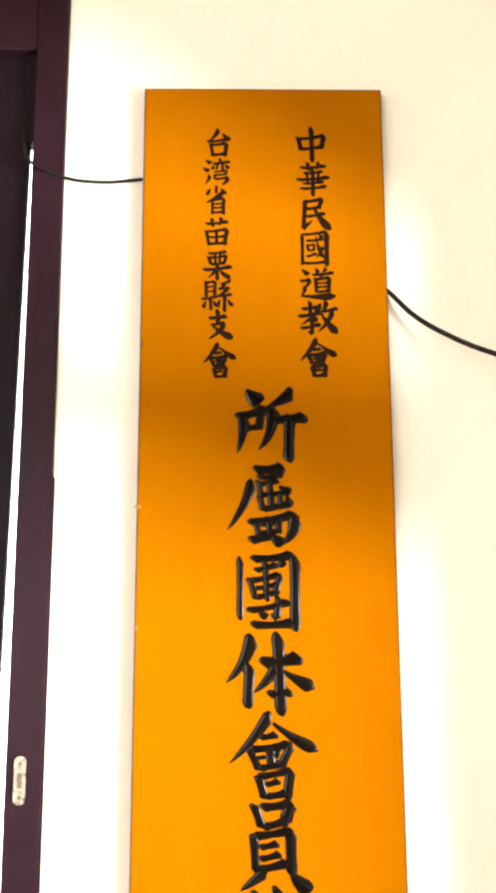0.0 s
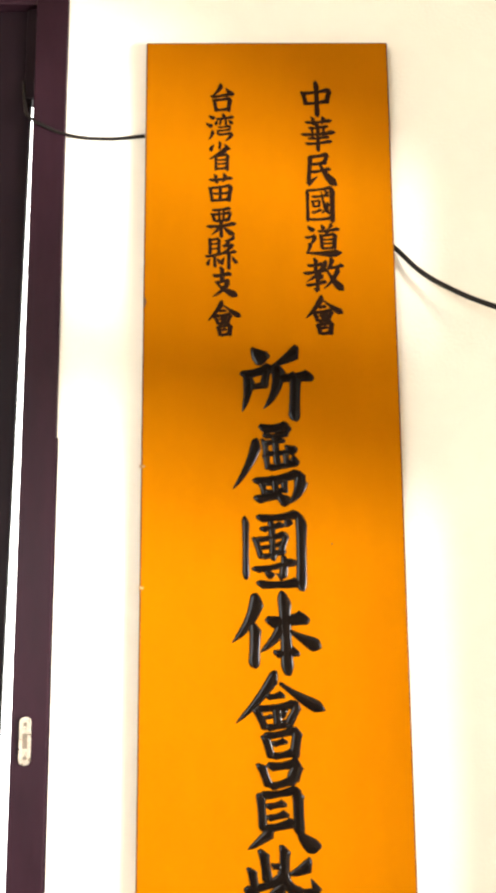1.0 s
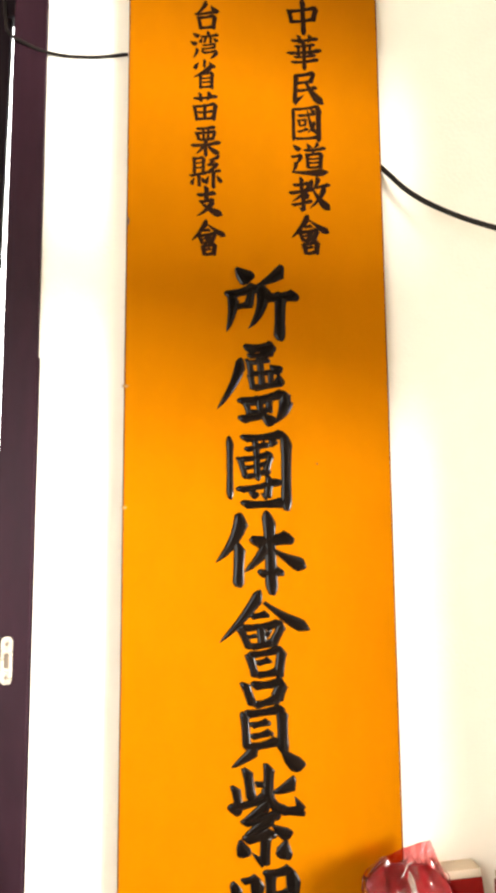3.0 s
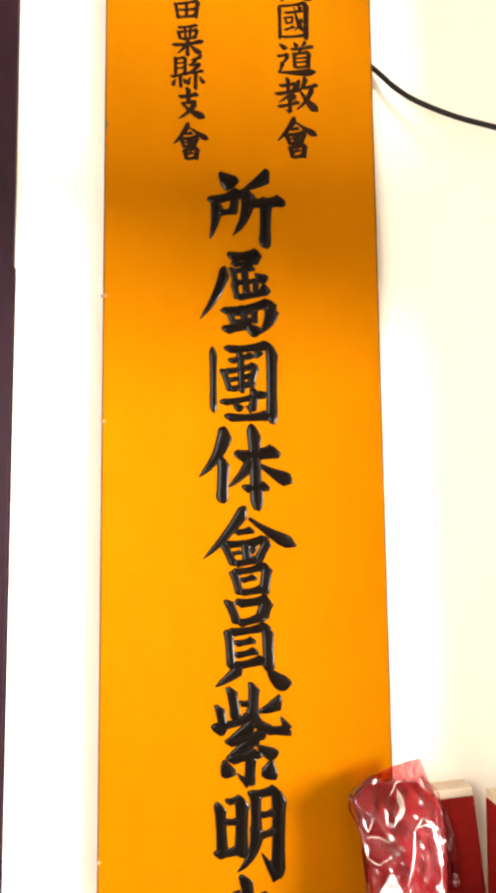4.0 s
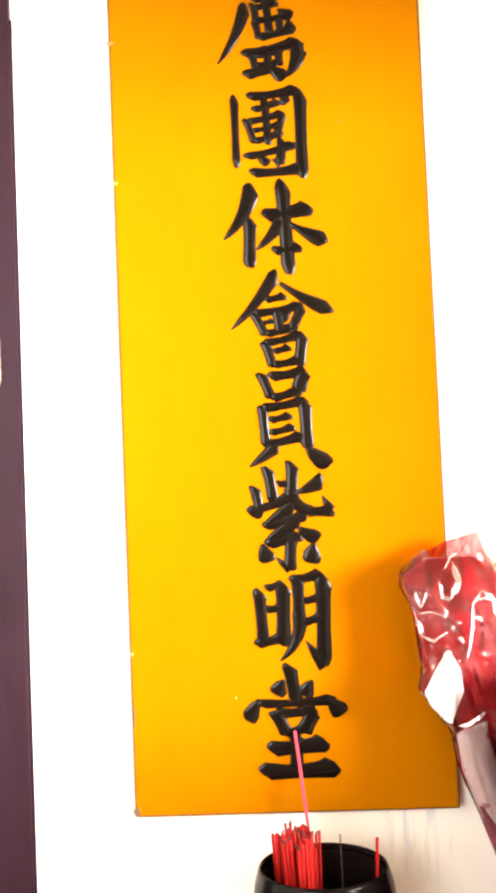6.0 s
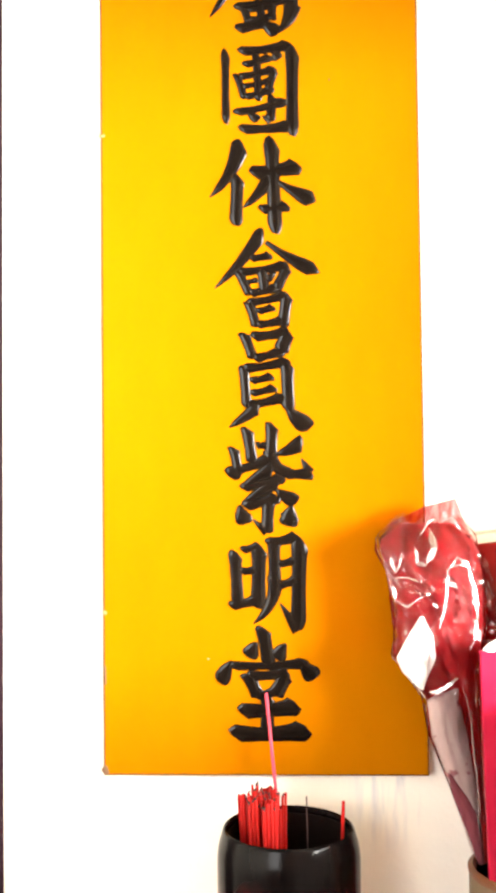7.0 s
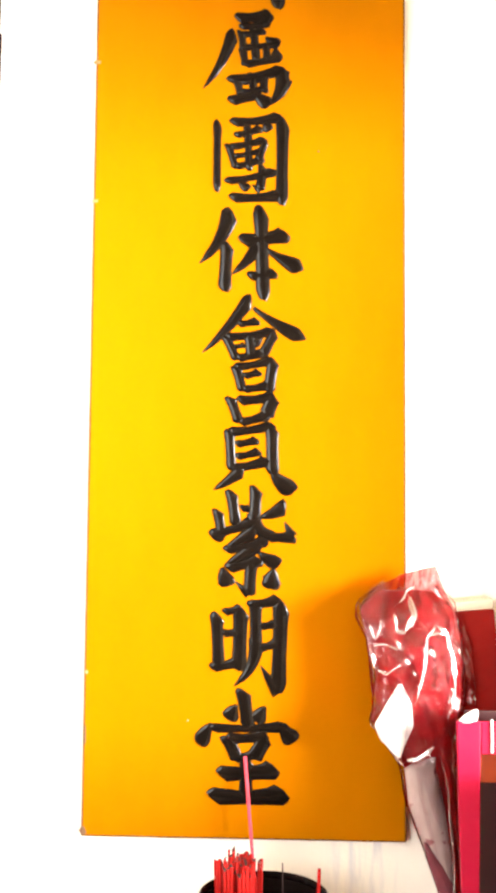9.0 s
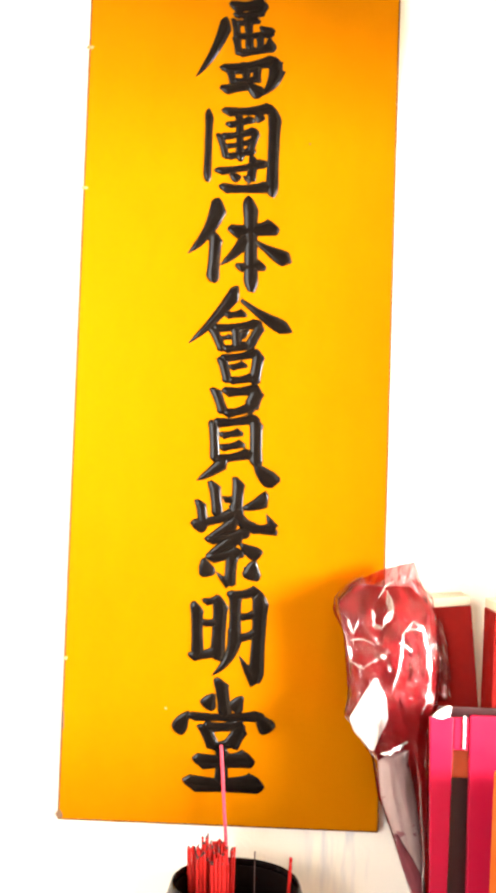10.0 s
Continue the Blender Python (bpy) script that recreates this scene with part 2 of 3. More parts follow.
def ring(profile, n=48):
    """A closed ring: (radius, height) pairs turned round the z axis, the last joined to the first."""
    bm = bmesh.new()
    rings = [[bm.verts.new((r * math.cos(2 * math.pi * i / n), r * math.sin(2 * math.pi * i / n), z)) for i in range(n)] for r, z in profile]
    for p, q in zip(rings, rings[1:] + rings[:1]):
        for i in range(n):
            bm.faces.new((p[i], p[(i + 1) % n], q[(i + 1) % n], q[i]))
    bmesh.ops.remove_doubles(bm, verts=bm.verts, dist=1e-6)
    bmesh.ops.recalc_face_normals(bm, faces=bm.faces)
    return bm


def rod(a, b, r0, r1, n=8):
    a, b = Vector(a), Vector(b)
    q = (b - a).to_track_quat("Z", "Y")
    bm = bmesh.new()
    rings = [[bm.verts.new(p + q @ Vector((r * math.cos(2 * math.pi * i / n), r * math.sin(2 * math.pi * i / n), 0))) for i in range(n)] for p, r in ((a, r0), (b, r1))]
    for i in range(n):
        bm.faces.new((rings[0][i], rings[0][(i + 1) % n], rings[1][(i + 1) % n], rings[1][i]))
    bm.faces.new(list(reversed(rings[0])))
    bm.faces.new(rings[1])
    return bm


def cable(name, points, radius, mat):
    cu = bpy.data.curves.new(name, "CURVE")
    cu.dimensions, cu.bevel_depth, cu.bevel_resolution, cu.resolution_u, cu.use_fill_caps = "3D", radius, 3, 16, True
    sp = cu.splines.new("BEZIER")
    sp.bezier_points.add(len(points) - 1)
    for bp, p in zip(sp.bezier_points, points):
        bp.co, bp.handle_left_type, bp.handle_right_type = p, "AUTO", "AUTO"
    cu.materials.append(mat)
    return new(name, cu)


# ---- the room ----
WALL = 0.14
OPEN_L, OPEN_R, OPEN_TOP = -0.98, -0.10, 2.36     # the door opening beside the signboard
north = tagged(empty("wall_north", 0, NORTH, 0), "unseen white plaster wall that bounces light behind the orange signboard", "wall", kind="structure")


def wall_piece(parent, x0, x1, y0, y1, z0, z1, mat=None):
    o = parent.location
    return part("panelling" if mat else "plaster", box(x0 - o.x, x1 - o.x, y0 - o.y, y1 - o.y, z0 - o.z, z1 - o.z), mat or PLASTER, parent)


wall_piece(north, OPEN_R, EAST + WALL, NORTH, NORTH + WALL, 0, TOP)
wall_piece(north, WEST - WALL, OPEN_L, NORTH, NORTH + WALL, 0, TOP)
wall_piece(north, OPEN_L, OPEN_R, NORTH, NORTH + WALL, OPEN_TOP, TOP)
east = tagged(empty("wall_east", EAST, 0, 0), "unseen dark stained timber wall with an opening for the light", "wall", kind="structure")
y0, y1, z0, z1 = WINDOW_E
wall_piece(east, EAST, EAST + WALL, SOUTH, y0, 0, TOP, DARK_WOOD)
wall_piece(east, EAST, EAST + WALL, y1, NORTH, 0, TOP, DARK_WOOD)
wall_piece(east, EAST, EAST + WALL, y0, y1, 0, z0, DARK_WOOD)
wall_piece(east, EAST, EAST + WALL, y0, y1, z1, TOP, DARK_WOOD)
# unseen wall, kept white as a reflector for the signboard's left side
west = tagged(empty("wall_west", WEST, 0, 0), "unseen white plaster wall that bounces light", "wall", kind="structure")
wall_piece(west, WEST - WALL, WEST, SOUTH, NORTH, 0, TOP)
south = tagged(empty("wall_south", 0, SOUTH, 0), "unseen dark stained timber wall with an opening for the light", "wall", kind="structure")
# opening made for the added fill lamp
x0, x1, z0, z1 = FILL_OPENING_S
wall_piece(south, WEST - WALL, x0, SOUTH - WALL, SOUTH, 0, TOP, DARK_WOOD)
wall_piece(south, x1, EAST + WALL, SOUTH - WALL, SOUTH, 0, TOP, DARK_WOOD)
wall_piece(south, x0, x1, SOUTH - WALL, SOUTH, z1, TOP, DARK_WOOD)
wall_piece(south, x0, x1, SOUTH - WALL, SOUTH, 0, z0, DARK_WOOD)
# unseen screen added to shade the signboard: low wall, pier at the north wall, rail with a gap over it
BLOCK_X, BLOCK_W = 0.56, 0.08
RAIL_LOW, RAIL_HIGH, SILL, TRANSOM, PIER = 1.598, 1.768, 1.055, 1.955, -0.22
light_block = tagged(empty("wall_partition", BLOCK_X, 0, 0), "unseen white plaster screen added to shape the window light", "wall", kind="structure")
wall_piece(light_block, BLOCK_X, BLOCK_X + BLOCK_W, PIER, NORTH, 0, TOP)
wall_piece(light_block, BLOCK_X, BLOCK_X + BLOCK_W, SOUTH, PIER, 0, SILL)
wall_piece(light_block, BLOCK_X, BLOCK_X + BLOCK_W, SOUTH, PIER, RAIL_LOW, RAIL_HIGH)
wall_piece(light_block, BLOCK_X, BLOCK_X + BLOCK_W, SOUTH, PIER, TRANSOM, TOP)
tagged(part("floor", box(WEST - WALL, EAST + WALL, SOUTH - WALL, NORTH + 1.2, -0.1, 0), FLOOR), "grey terrazzo floor", "floor", kind="structure")
# unseen ceiling, its brown lightened to bounce more light
tagged(part("ceiling", box(WEST - WALL, EAST + WALL, SOUTH - WALL, NORTH + WALL, TOP, TOP + 0.1), CEILING), "unseen brown ceiling that bounces light", "ceiling", kind="structure")
tagged(part("backdrop", box(-1.6, 0.5, NORTH + 0.9, NORTH + 0.92, 0.0, 2.9), DAY), "bright daylight outside the door gap", "backdrop", kind="structure")

def shifted_disc(r, x, y, z):
    bm = bmesh.new()
    bmesh.ops.create_cone(bm, segments=14, cap_ends=True, radius1=r, radius2=r * 0.8, depth=0.0012, matrix=Matrix.Translation((x, y, z)) @ Matrix.Rotation(radians(90), 4, "X"))
    return bm


# the dark door beside the signboard: frame, leaf that stands a finger off its jamb, strike plate
door = tagged(empty("door_1", OPEN_L, NORTH, 0), "purple-brown metal door, not quite shut against its frame", "door", kind="structure")
o = door.location


def door_part(name, x0, x1, y0, y1, z0, z1, mat, label="", bevel=0.002, parent=None):
    ob = part(name, box(x0 - o.x, x1 - o.x, y0 - o.y, y1 - o.y, z0 - o.z, z1 - o.z, bevel), mat, parent or door, label)
    return ob


jamb = door_part("jamb", -0.1405, -0.1002, 0.0105, 0.10, 0.0, OPEN_TOP, BROWN_METAL, "purple-brown metal door jamb")
door_part("sealant_strip", -0.1002, -0.0985, 0.0130, 0.0165, 0.0, 1.702, BROWN_METAL)
door_part("head", OPEN_L, -0.1405, 0.0125, 0.10, 2.262, OPEN_TOP, BROWN_METAL)
bm = box(OPEN_L - o.x, -0.1515 - o.x, 0.027 - o.y, 0.038 - o.y, 0.01, 2.2615, 0.001)
for q in bm.verts:
    if q.co.x > 0.1:
        q.co.x += 0.0115 * (q.co.z - 1.80)          # the leaf hangs a little out of plumb
leaf = part("leaf", bm, LEAF_METAL, door, "dark bronze door leaf standing ajar")
door_part("weather_strip", -0.1545, -0.1405, 0.022, 0.045, 2.137, 2.262, LEAF_METAL)
bm = box(-0.0065, 0.0065, -0.0025, 0, -0.0255, 0.0255)
bmesh.ops.bevel(bm, geom=[e for e in bm.edges if abs(e.verts[0].co.y - e.verts[1].co.y) > 0.001], offset=0.0055, segments=5, profile=0.5, affect="EDGES")
plate = part("strike_plate", bm, STEEL, door, "worn steel strike plate with rounded ends")
for hz in (-0.018, 0.018):
    part("screw", shifted_disc(0.0024, 0.0, -0.0026, hz), DARK_STEEL, plate)
part("latch_slot", box(-0.0028, 0.0028, -0.0032, -0.0022, -0.008, 0.008, 0.0004), DARK_STEEL, plate)
plate.location = Vector((-0.1235, 0.0100, 1.362)) - o

# ---- the signboard ----
BW, BT, BB = 0.300, 2.200, 0.928        # width, top and bottom of the board
sign = tagged(empty("signboard", BW / 2, 0.0, BB), "tall orange-yellow lacquered wooden signboard with raised black characters", "sign")
so = sign.location
bm = box(-BW / 2, BW / 2, 0.0, 0.0150, 0, BT - BB, 0.0020)
panel = part("panel", bm, LACQUER, sign, "orange-yellow lacquered plank with brown edges")
panel.data.materials.append(EDGE)
for p in panel.data.polygons:
    if abs(p.normal.y) < 0.995:
        p.material_index = 1

# raised brush characters: each stroke is a tapering rounded ridge; 0 to 100 across and down each character's square
PROFILES = {
    "h": ((0.0, 0.30), (0.10, 0.92), (0.45, 0.72), (0.78, 0.92), (0.91, 1.20), (1.0, 0.50)),
    "s": ((0.0, 0.35), (0.08, 1.15), (0.25, 0.95), (0.6, 0.90), (0.92, 1.02), (1.0, 0.45)),
    "p": ((0.0, 0.30), (0.09, 1.22), (0.45, 0.88), (0.8, 0.5), (1.0, 0.05)),
    "n": ((0.0, 0.35), (0.3, 0.62), (0.7, 1.2), (0.84, 1.2), (1.0, 0.10)),
    "d": ((0.0, 0.22), (0.35, 0.8), (0.7, 1.15), (0.9, 1.0), (1.0, 0.6)),
    "v": ((0.0, 0.95), (0.5, 0.6), (1.0, 0.06)),
}
SLANT = {"h": (-0.8, -0.55), "s": (0.85, 0.3), "p": (0.8, 0.0), "n": (0.0, 0.0), "d": (0.0, 0.3), "v": (0.0, 0.0)}
BOW = {"h": -0.035, "s": 0.0, "p": 0.09, "n": -0.05, "d": -0.06, "v": 0.0}


def ridge(bm, kind, u0, v0, u1, v1, heavy, bow, place, width, height):
    """One brush stroke from (u0, v0) to (u1, v1) with its weight and sideways bow."""
    a, b = Vector(place(u0, v0)), Vector(place(u1, v1))
    way = b - a
    side = Vector((-way.y, way.x))
    steps = 9 if way.length < 0.03 else 14
    profile = PROFILES[kind]
    loops = []
    ends = width * heavy * (0.35 if kind in "hsd" else 0.2)
    for i in range(steps + 1):
        t = i / steps
        t = t * t * (3 - 2 * t) * 0.4 + t * 0.6
        for (p0, w0), (p1, w1) in zip(profile, profile[1:]):
            if p0 <= t <= p1:
                r = w0 + (w1 - w0) * (t - p0) / (p1 - p0)
                break
        c = a + way * t + side * bow * 4 * t * (1 - t)
        tangent = (way + side * bow * 4 * (1 - 2 * t)).normalized()
        c += tangent * ends * (2 * t - 1)
        across = Vector((-tangent.y, tangent.x))
        r *= width * heavy
        cut = SLANT[kind][0] * max(0.0, 1 - t / 0.22) + SLANT[kind][1] * max(0.0, 1 - (1 - t) / 0.22)
        loop = []
        for k in range(11):
            f = math.pi * k / 10
            q = c + across * r * math.cos(f) + tangent * r * math.cos(f) * cut
            loop.append(bm.verts.new((q.x, -min(height, r * 0.7) * math.sin(f) ** 0.66 + 0.0004, q.y)))
        loops.append(loop)
    for l0, l1 in zip(loops, loops[1:]):
        for k in range(10):
            bm.faces.new((l0[k], l0[k + 1], l1[k + 1], l1[k]))
    bm.faces.new(loops[0])
    bm.faces.new(list(reversed(loops[-1])))


def character(cx, cz, w, h, weight, strokes, mat, height):
    """A character on the signboard, each brush stroke a piece of its own."""
    glyph = empty("character", cx - so.x, 0, cz - so.z)
    glyph.parent = sign

    def place(u, v):
        return (u / 100 - 0.5) * w, (0.5 - v / 100) * h
    width = weight / 100 * (w + h) / 2
    for kind, u0, v0, u1, v1, *more in strokes:
        heavy = more[0] if more else 1.0
        bow = more[1] if len(more) > 1 else BOW[kind]
        bm = bmesh.new()
        ridge(bm, kind, u0, v0, u1, v1, heavy, bow, place, width, height)
        bmesh.ops.recalc_face_normals(bm, faces=bm.faces)
        part("stroke", bm, mat, glyph, smooth=True, sharp=75)
    return glyph


SUO = [("d", 18, 4, 33, 17, 1.5), ("h", 4, 38, 42, 27, 1.1), ("p", 12, 38, 3, 86, 1.0, 0.05), ("s", 37, 28, 33, 50, 0.9), ("h", 15, 53, 34, 50, 0.8),
       ("p", 79, 5, 46, 24, 1.2, 0.04), ("p", 51, 24, 32, 82, 1.2, 0.12), ("h", 52, 41, 95, 38, 1.15), ("s", 75, 38, 73, 96, 1.15)]
SHU = [("h", 41, 9, 76, 6, 1.5), ("s", 77, 6, 72, 15, 1.2), ("h", 44, 18, 72, 15, 0.9), ("p", 36, 22, 2, 81, 1.25, 0.06),
       ("s", 45, 23, 48, 41, 0.9), ("h", 46, 26, 70, 22, 0.9), ("s", 59, 20, 62, 52, 1.0), ("d", 74, 30, 86, 36, 1.2), ("h", 45, 39, 86, 35, 0.9),
       ("s", 47, 42, 50, 57, 0.9), ("s", 73, 38, 74, 52, 0.9), ("d", 84, 42, 86, 51, 1.2), ("h", 49, 56, 87, 49, 1.1),
       ("h", 32, 72, 92, 62, 1.3), ("s", 92, 63, 93, 76, 1.5), ("v", 93, 74, 76, 98, 2.0, 0.1), ("s", 41, 74, 45, 86, 0.9), ("h", 45, 75, 72, 71, 0.7),
       ("s", 71, 70, 71, 84, 1.0), ("h", 45, 84, 72, 81, 0.8), ("s", 58, 67, 60, 90, 1.0), ("h", 34, 93, 64, 86, 1.4), ("d", 62, 86, 76, 97, 1.4)]
TUAN = [("s", 6, 9, 6, 82, 0.95), ("h", 24, 10, 84, 5, 1.3), ("s", 88, 8, 87, 95, 1.5), ("h", 24, 89, 84, 87, 1.35), ("h", 29, 24, 60, 17, 1.0), ("d", 65, 12, 71, 18, 1.1),
        ("s", 44, 13, 46, 60, 1.0), ("s", 20, 34, 29, 58, 0.9), ("h", 23, 36, 65, 29, 1.0), ("s", 66, 30, 58, 50, 1.0), ("h", 26, 46, 62, 40, 0.8), ("h", 29, 57, 62, 49, 1.0),
        ("h", 17, 72, 78, 62, 1.1), ("s", 64, 58, 60, 80, 1.2), ("v", 60, 82, 50, 76, 1.0), ("d", 34, 73, 45, 80, 1.0)]
TI = [("p", 30, 4, 1, 60, 1.3, 0.09), ("s", 27, 40, 25, 88, 1.15), ("h", 42, 36, 82, 30, 1.4), ("s", 59, 2, 62, 97, 1.25), ("p", 57, 42, 32, 72, 1.05, 0.05), ("n", 66, 47, 99, 67, 1.15, -0.02), ("h", 49, 74, 72, 71, 1.0)]
HUI = [("p", 47, 4, 1, 60, 1.3, 0.04), ("n", 51, 16, 99, 46, 1.3, -0.03), ("h", 36, 31, 53, 28, 1.0), ("s", 24, 44, 34, 66, 1.0), ("h", 25, 44, 68, 38, 1.1),
       ("s", 70, 40, 60, 60, 1.2), ("s", 46, 42, 48, 62, 1.2), ("h", 33, 54, 41, 52, 0.7), ("d", 58, 46, 52, 52, 0.8), ("h", 35, 65, 58, 60, 1.1),
       ("s", 34, 75, 40, 97, 1.1), ("h", 34, 74, 68, 67, 1.1), ("s", 69, 68, 65, 96, 1.35), ("h", 42, 83, 55, 79, 0.95), ("h", 41, 96, 64, 92, 1.1)]
YUAN = [("s", 20, 8, 30, 30, 1.15), ("h", 31, 10, 70, 6, 1.3), ("s", 71, 7, 64, 22, 1.7), ("h", 32, 31, 63, 24, 1.2), ("s", 19, 40, 22, 76, 1.1), ("h", 21, 40, 70, 34, 1.2),
        ("s", 70, 36, 71, 79, 1.45), ("h", 28, 52, 51, 48, 1.0), ("h", 28, 64, 54, 59, 1.0), ("h", 23, 75, 64, 68, 1.25), ("p", 36, 76, 1, 96, 1.3, 0.02), ("d", 71, 79, 94, 96, 1.7)]
ZI = [("s", 26, 6, 31, 34, 1.2), ("s", 11, 23, 15, 42, 1.1), ("h", 38, 20, 46, 20, 0.9), ("h", 4, 43, 50, 32, 1.2), ("d", 2, 42, 17, 46, 1.0), ("s", 54, 3, 52, 28, 1.3), ("s", 52, 27, 71, 45, 1.3, -0.16),
      ("h", 68, 45, 95, 45, 1.3), ("v", 95, 44, 86, 32, 1.1), ("p", 87, 18, 58, 28, 1.4, 0.05), ("p", 54, 40, 19, 56, 1.3, 0.0), ("h", 20, 57, 64, 49, 1.1), ("p", 61, 51, 20, 70, 1.3, 0.0),
      ("h", 23, 73, 57, 66, 1.35), ("d", 59, 60, 79, 69, 1.3), ("s", 49, 69, 47, 95, 1.3), ("v", 46, 96, 31, 85, 1.0), ("d", 17, 75, 23, 87, 1.5), ("d", 74, 76, 72, 89, 1.7), ("v", 71, 84, 62, 80, 0.9)]
MING = [("s", 8, 20, 11, 70, 1.3), ("h", 18, 17, 36, 13, 1.0), ("s", 38, 14, 36, 72, 1.55), ("h", 17, 38, 32, 37, 1.0), ("h", 3, 72, 34, 66, 1.2), ("s", 56, 8, 57, 48, 1.3), ("p", 57, 42, 30, 90, 1.35, 0.14),
        ("h", 49, 10, 84, 4, 1.25), ("s", 88, 7, 85, 93, 1.6), ("v", 84, 96, 63, 70, 1.4), ("h", 63, 31, 80, 28, 1.0), ("h", 63, 52, 82, 47, 1.1)]
TANG = [("s", 46, 3, 51, 31, 1.3), ("d", 38, 16, 33, 25, 1.4), ("d", 67, 17, 61, 27, 1.3), ("d", 13, 32, 4, 47, 1.35), ("h", 12, 34, 90, 32, 0.95, -0.02), ("d", 86, 33, 96, 43, 1.5), ("s", 31, 43, 40, 60, 1.25),
        ("h", 32, 43, 68, 40, 1.15), ("s", 69, 42, 59, 57, 1.5), ("h", 38, 60, 58, 56, 1.0), ("h", 24, 73, 77, 69, 1.6), ("s", 50, 61, 49, 92, 1.3), ("h", 15, 92, 87, 90, 1.7)]
TAI = [("p", 52, 2, 14, 45, 1.1), ("h", 12, 46, 84, 36, 1.0), ("d", 68, 18, 92, 40, 1.2), ("s", 24, 56, 32, 98), ("h", 25, 58, 80, 51), ("s", 82, 53, 75, 96, 1.2), ("h", 31, 93, 75, 89)]
WAN = [("d", 12, 8, 30, 18, 1.2), ("d", 2, 36, 22, 46, 1.2), ("p", 26, 62, 8, 96, 1.0), ("h", 38, 20, 98, 12), ("d", 62, 0, 66, 12), ("s", 56, 20, 50, 40, 0.8), ("s", 72, 18, 72, 42, 0.8), ("d", 42, 26, 36, 40, 0.9),
       ("d", 82, 24, 96, 36), ("h", 44, 50, 88, 44, 0.8), ("s", 88, 45, 85, 58, 0.8), ("h", 44, 62, 86, 57, 0.8), ("s", 45, 62, 43, 75, 0.8), ("h", 44, 76, 92, 70), ("p", 94, 70, 68, 98, 1.2, 0.12)]
SHENG = [("s", 54, 0, 50, 24), ("d", 26, 10, 12, 30, 1.2), ("d", 74, 8, 94, 26, 1.2), ("p", 84, 22, 2, 62, 1.5, 0.03), ("s", 35, 48, 35, 100), ("h", 35, 50, 84, 43), ("s", 86, 44, 83, 100, 1.2), ("h", 42, 64, 78, 61, 0.8), ("h", 42, 78, 78, 75, 0.8), ("h", 38, 94, 80, 92)]
MIAO = [("h", 8, 22, 94, 14, 1.1), ("s", 32, 4, 36, 32), ("p", 68, 0, 58, 32, 1.1), ("s", 10, 48, 20, 98), ("h", 14, 50, 90, 40), ("s", 92, 42, 82, 96, 1.3), ("h", 22, 70, 82, 66, 0.9), ("s", 50, 44, 50, 92), ("h", 20, 93, 82, 89)]
LI = [("h", 20, 12, 80, 5), ("s", 20, 24, 28, 48), ("h", 22, 26, 82, 19), ("s", 82, 21, 74, 45), ("s", 42, 10, 44, 46, 0.8), ("s", 60, 8, 58, 44, 0.8), ("h", 28, 48, 74, 43), ("h", 2, 66, 98, 55, 1.2), ("s", 50, 46, 50, 100, 1.1), ("p", 46, 62, 14, 94), ("d", 58, 66, 92, 92, 1.3)]
XIAN = [("s", 14, 5, 14, 52), ("h", 14, 8, 42, 4), ("s", 44, 5, 42, 50), ("h", 18, 22, 40, 19, 0.7), ("h", 18, 36, 40, 34, 0.7), ("h", 0, 60, 50, 50, 1.1), ("s", 28, 58, 30, 92), ("d", 14, 68, 6, 86), ("d", 38, 66, 48, 80), ("p", 94, 0, 56, 12),
        ("p", 76, 10, 56, 28, 1.1), ("h", 56, 28, 88, 24), ("p", 86, 25, 52, 48, 1.1), ("h", 52, 50, 96, 44), ("s", 75, 46, 74, 98, 1.1), ("d", 60, 62, 52, 84), ("d", 86, 60, 100, 80)]
ZHI = [("h", 10, 26, 72, 18, 1.2), ("s", 42, 0, 42, 42, 1.2), ("h", 18, 48, 66, 40), ("p", 68, 42, 2, 96, 1.2), ("n", 24, 52, 100, 92, 1.5)]
ZHONG = [("s", 4, 30, 14, 66, 1.1), ("h", 5, 33, 94, 22, 1.0), ("s", 95, 24, 84, 60, 1.3), ("h", 14, 63, 84, 56), ("s", 50, 0, 52, 100, 1.2)]
HUA = [("h", 12, 16, 90, 10), ("s", 35, 2, 38, 24), ("p", 68, 0, 60, 24), ("h", 22, 33, 80, 27, 0.9), ("h", 0, 52, 100, 44, 1.1), ("s", 32, 30, 34, 60, 0.8), ("s", 68, 28, 66, 58, 0.8), ("h", 20, 64, 82, 58, 0.9), ("h", 12, 79, 90, 71), ("s", 50, 20, 50, 100, 1.1)]
MIN = [("h", 18, 13, 70, 5, 1.1), ("s", 72, 6, 62, 28, 1.1), ("h", 20, 34, 66, 28), ("s", 18, 12, 12, 84, 1.1), ("v", 10, 90, 42, 66, 1.4), ("h", 20, 56, 78, 46), ("n", 46, 30, 99, 94, 1.6, -0.06)]
GUO = [("s", 8, 12, 8, 98, 1.0), ("h", 8, 12, 92, 3), ("s", 94, 6, 92, 100, 1.5), ("h", 12, 93, 90, 89), ("h", 24, 30, 80, 24), ("s", 25, 42, 30, 58, 0.8), ("h", 26, 43, 50, 40, 0.8), ("s", 50, 41, 47, 56, 0.8), ("h", 28, 58, 48, 55, 0.8), ("h", 24, 75, 54, 66), ("n", 56, 16, 82, 80, 1.0), ("p", 80, 46, 52, 80, 0.9), ("d", 68, 13, 78, 20)]
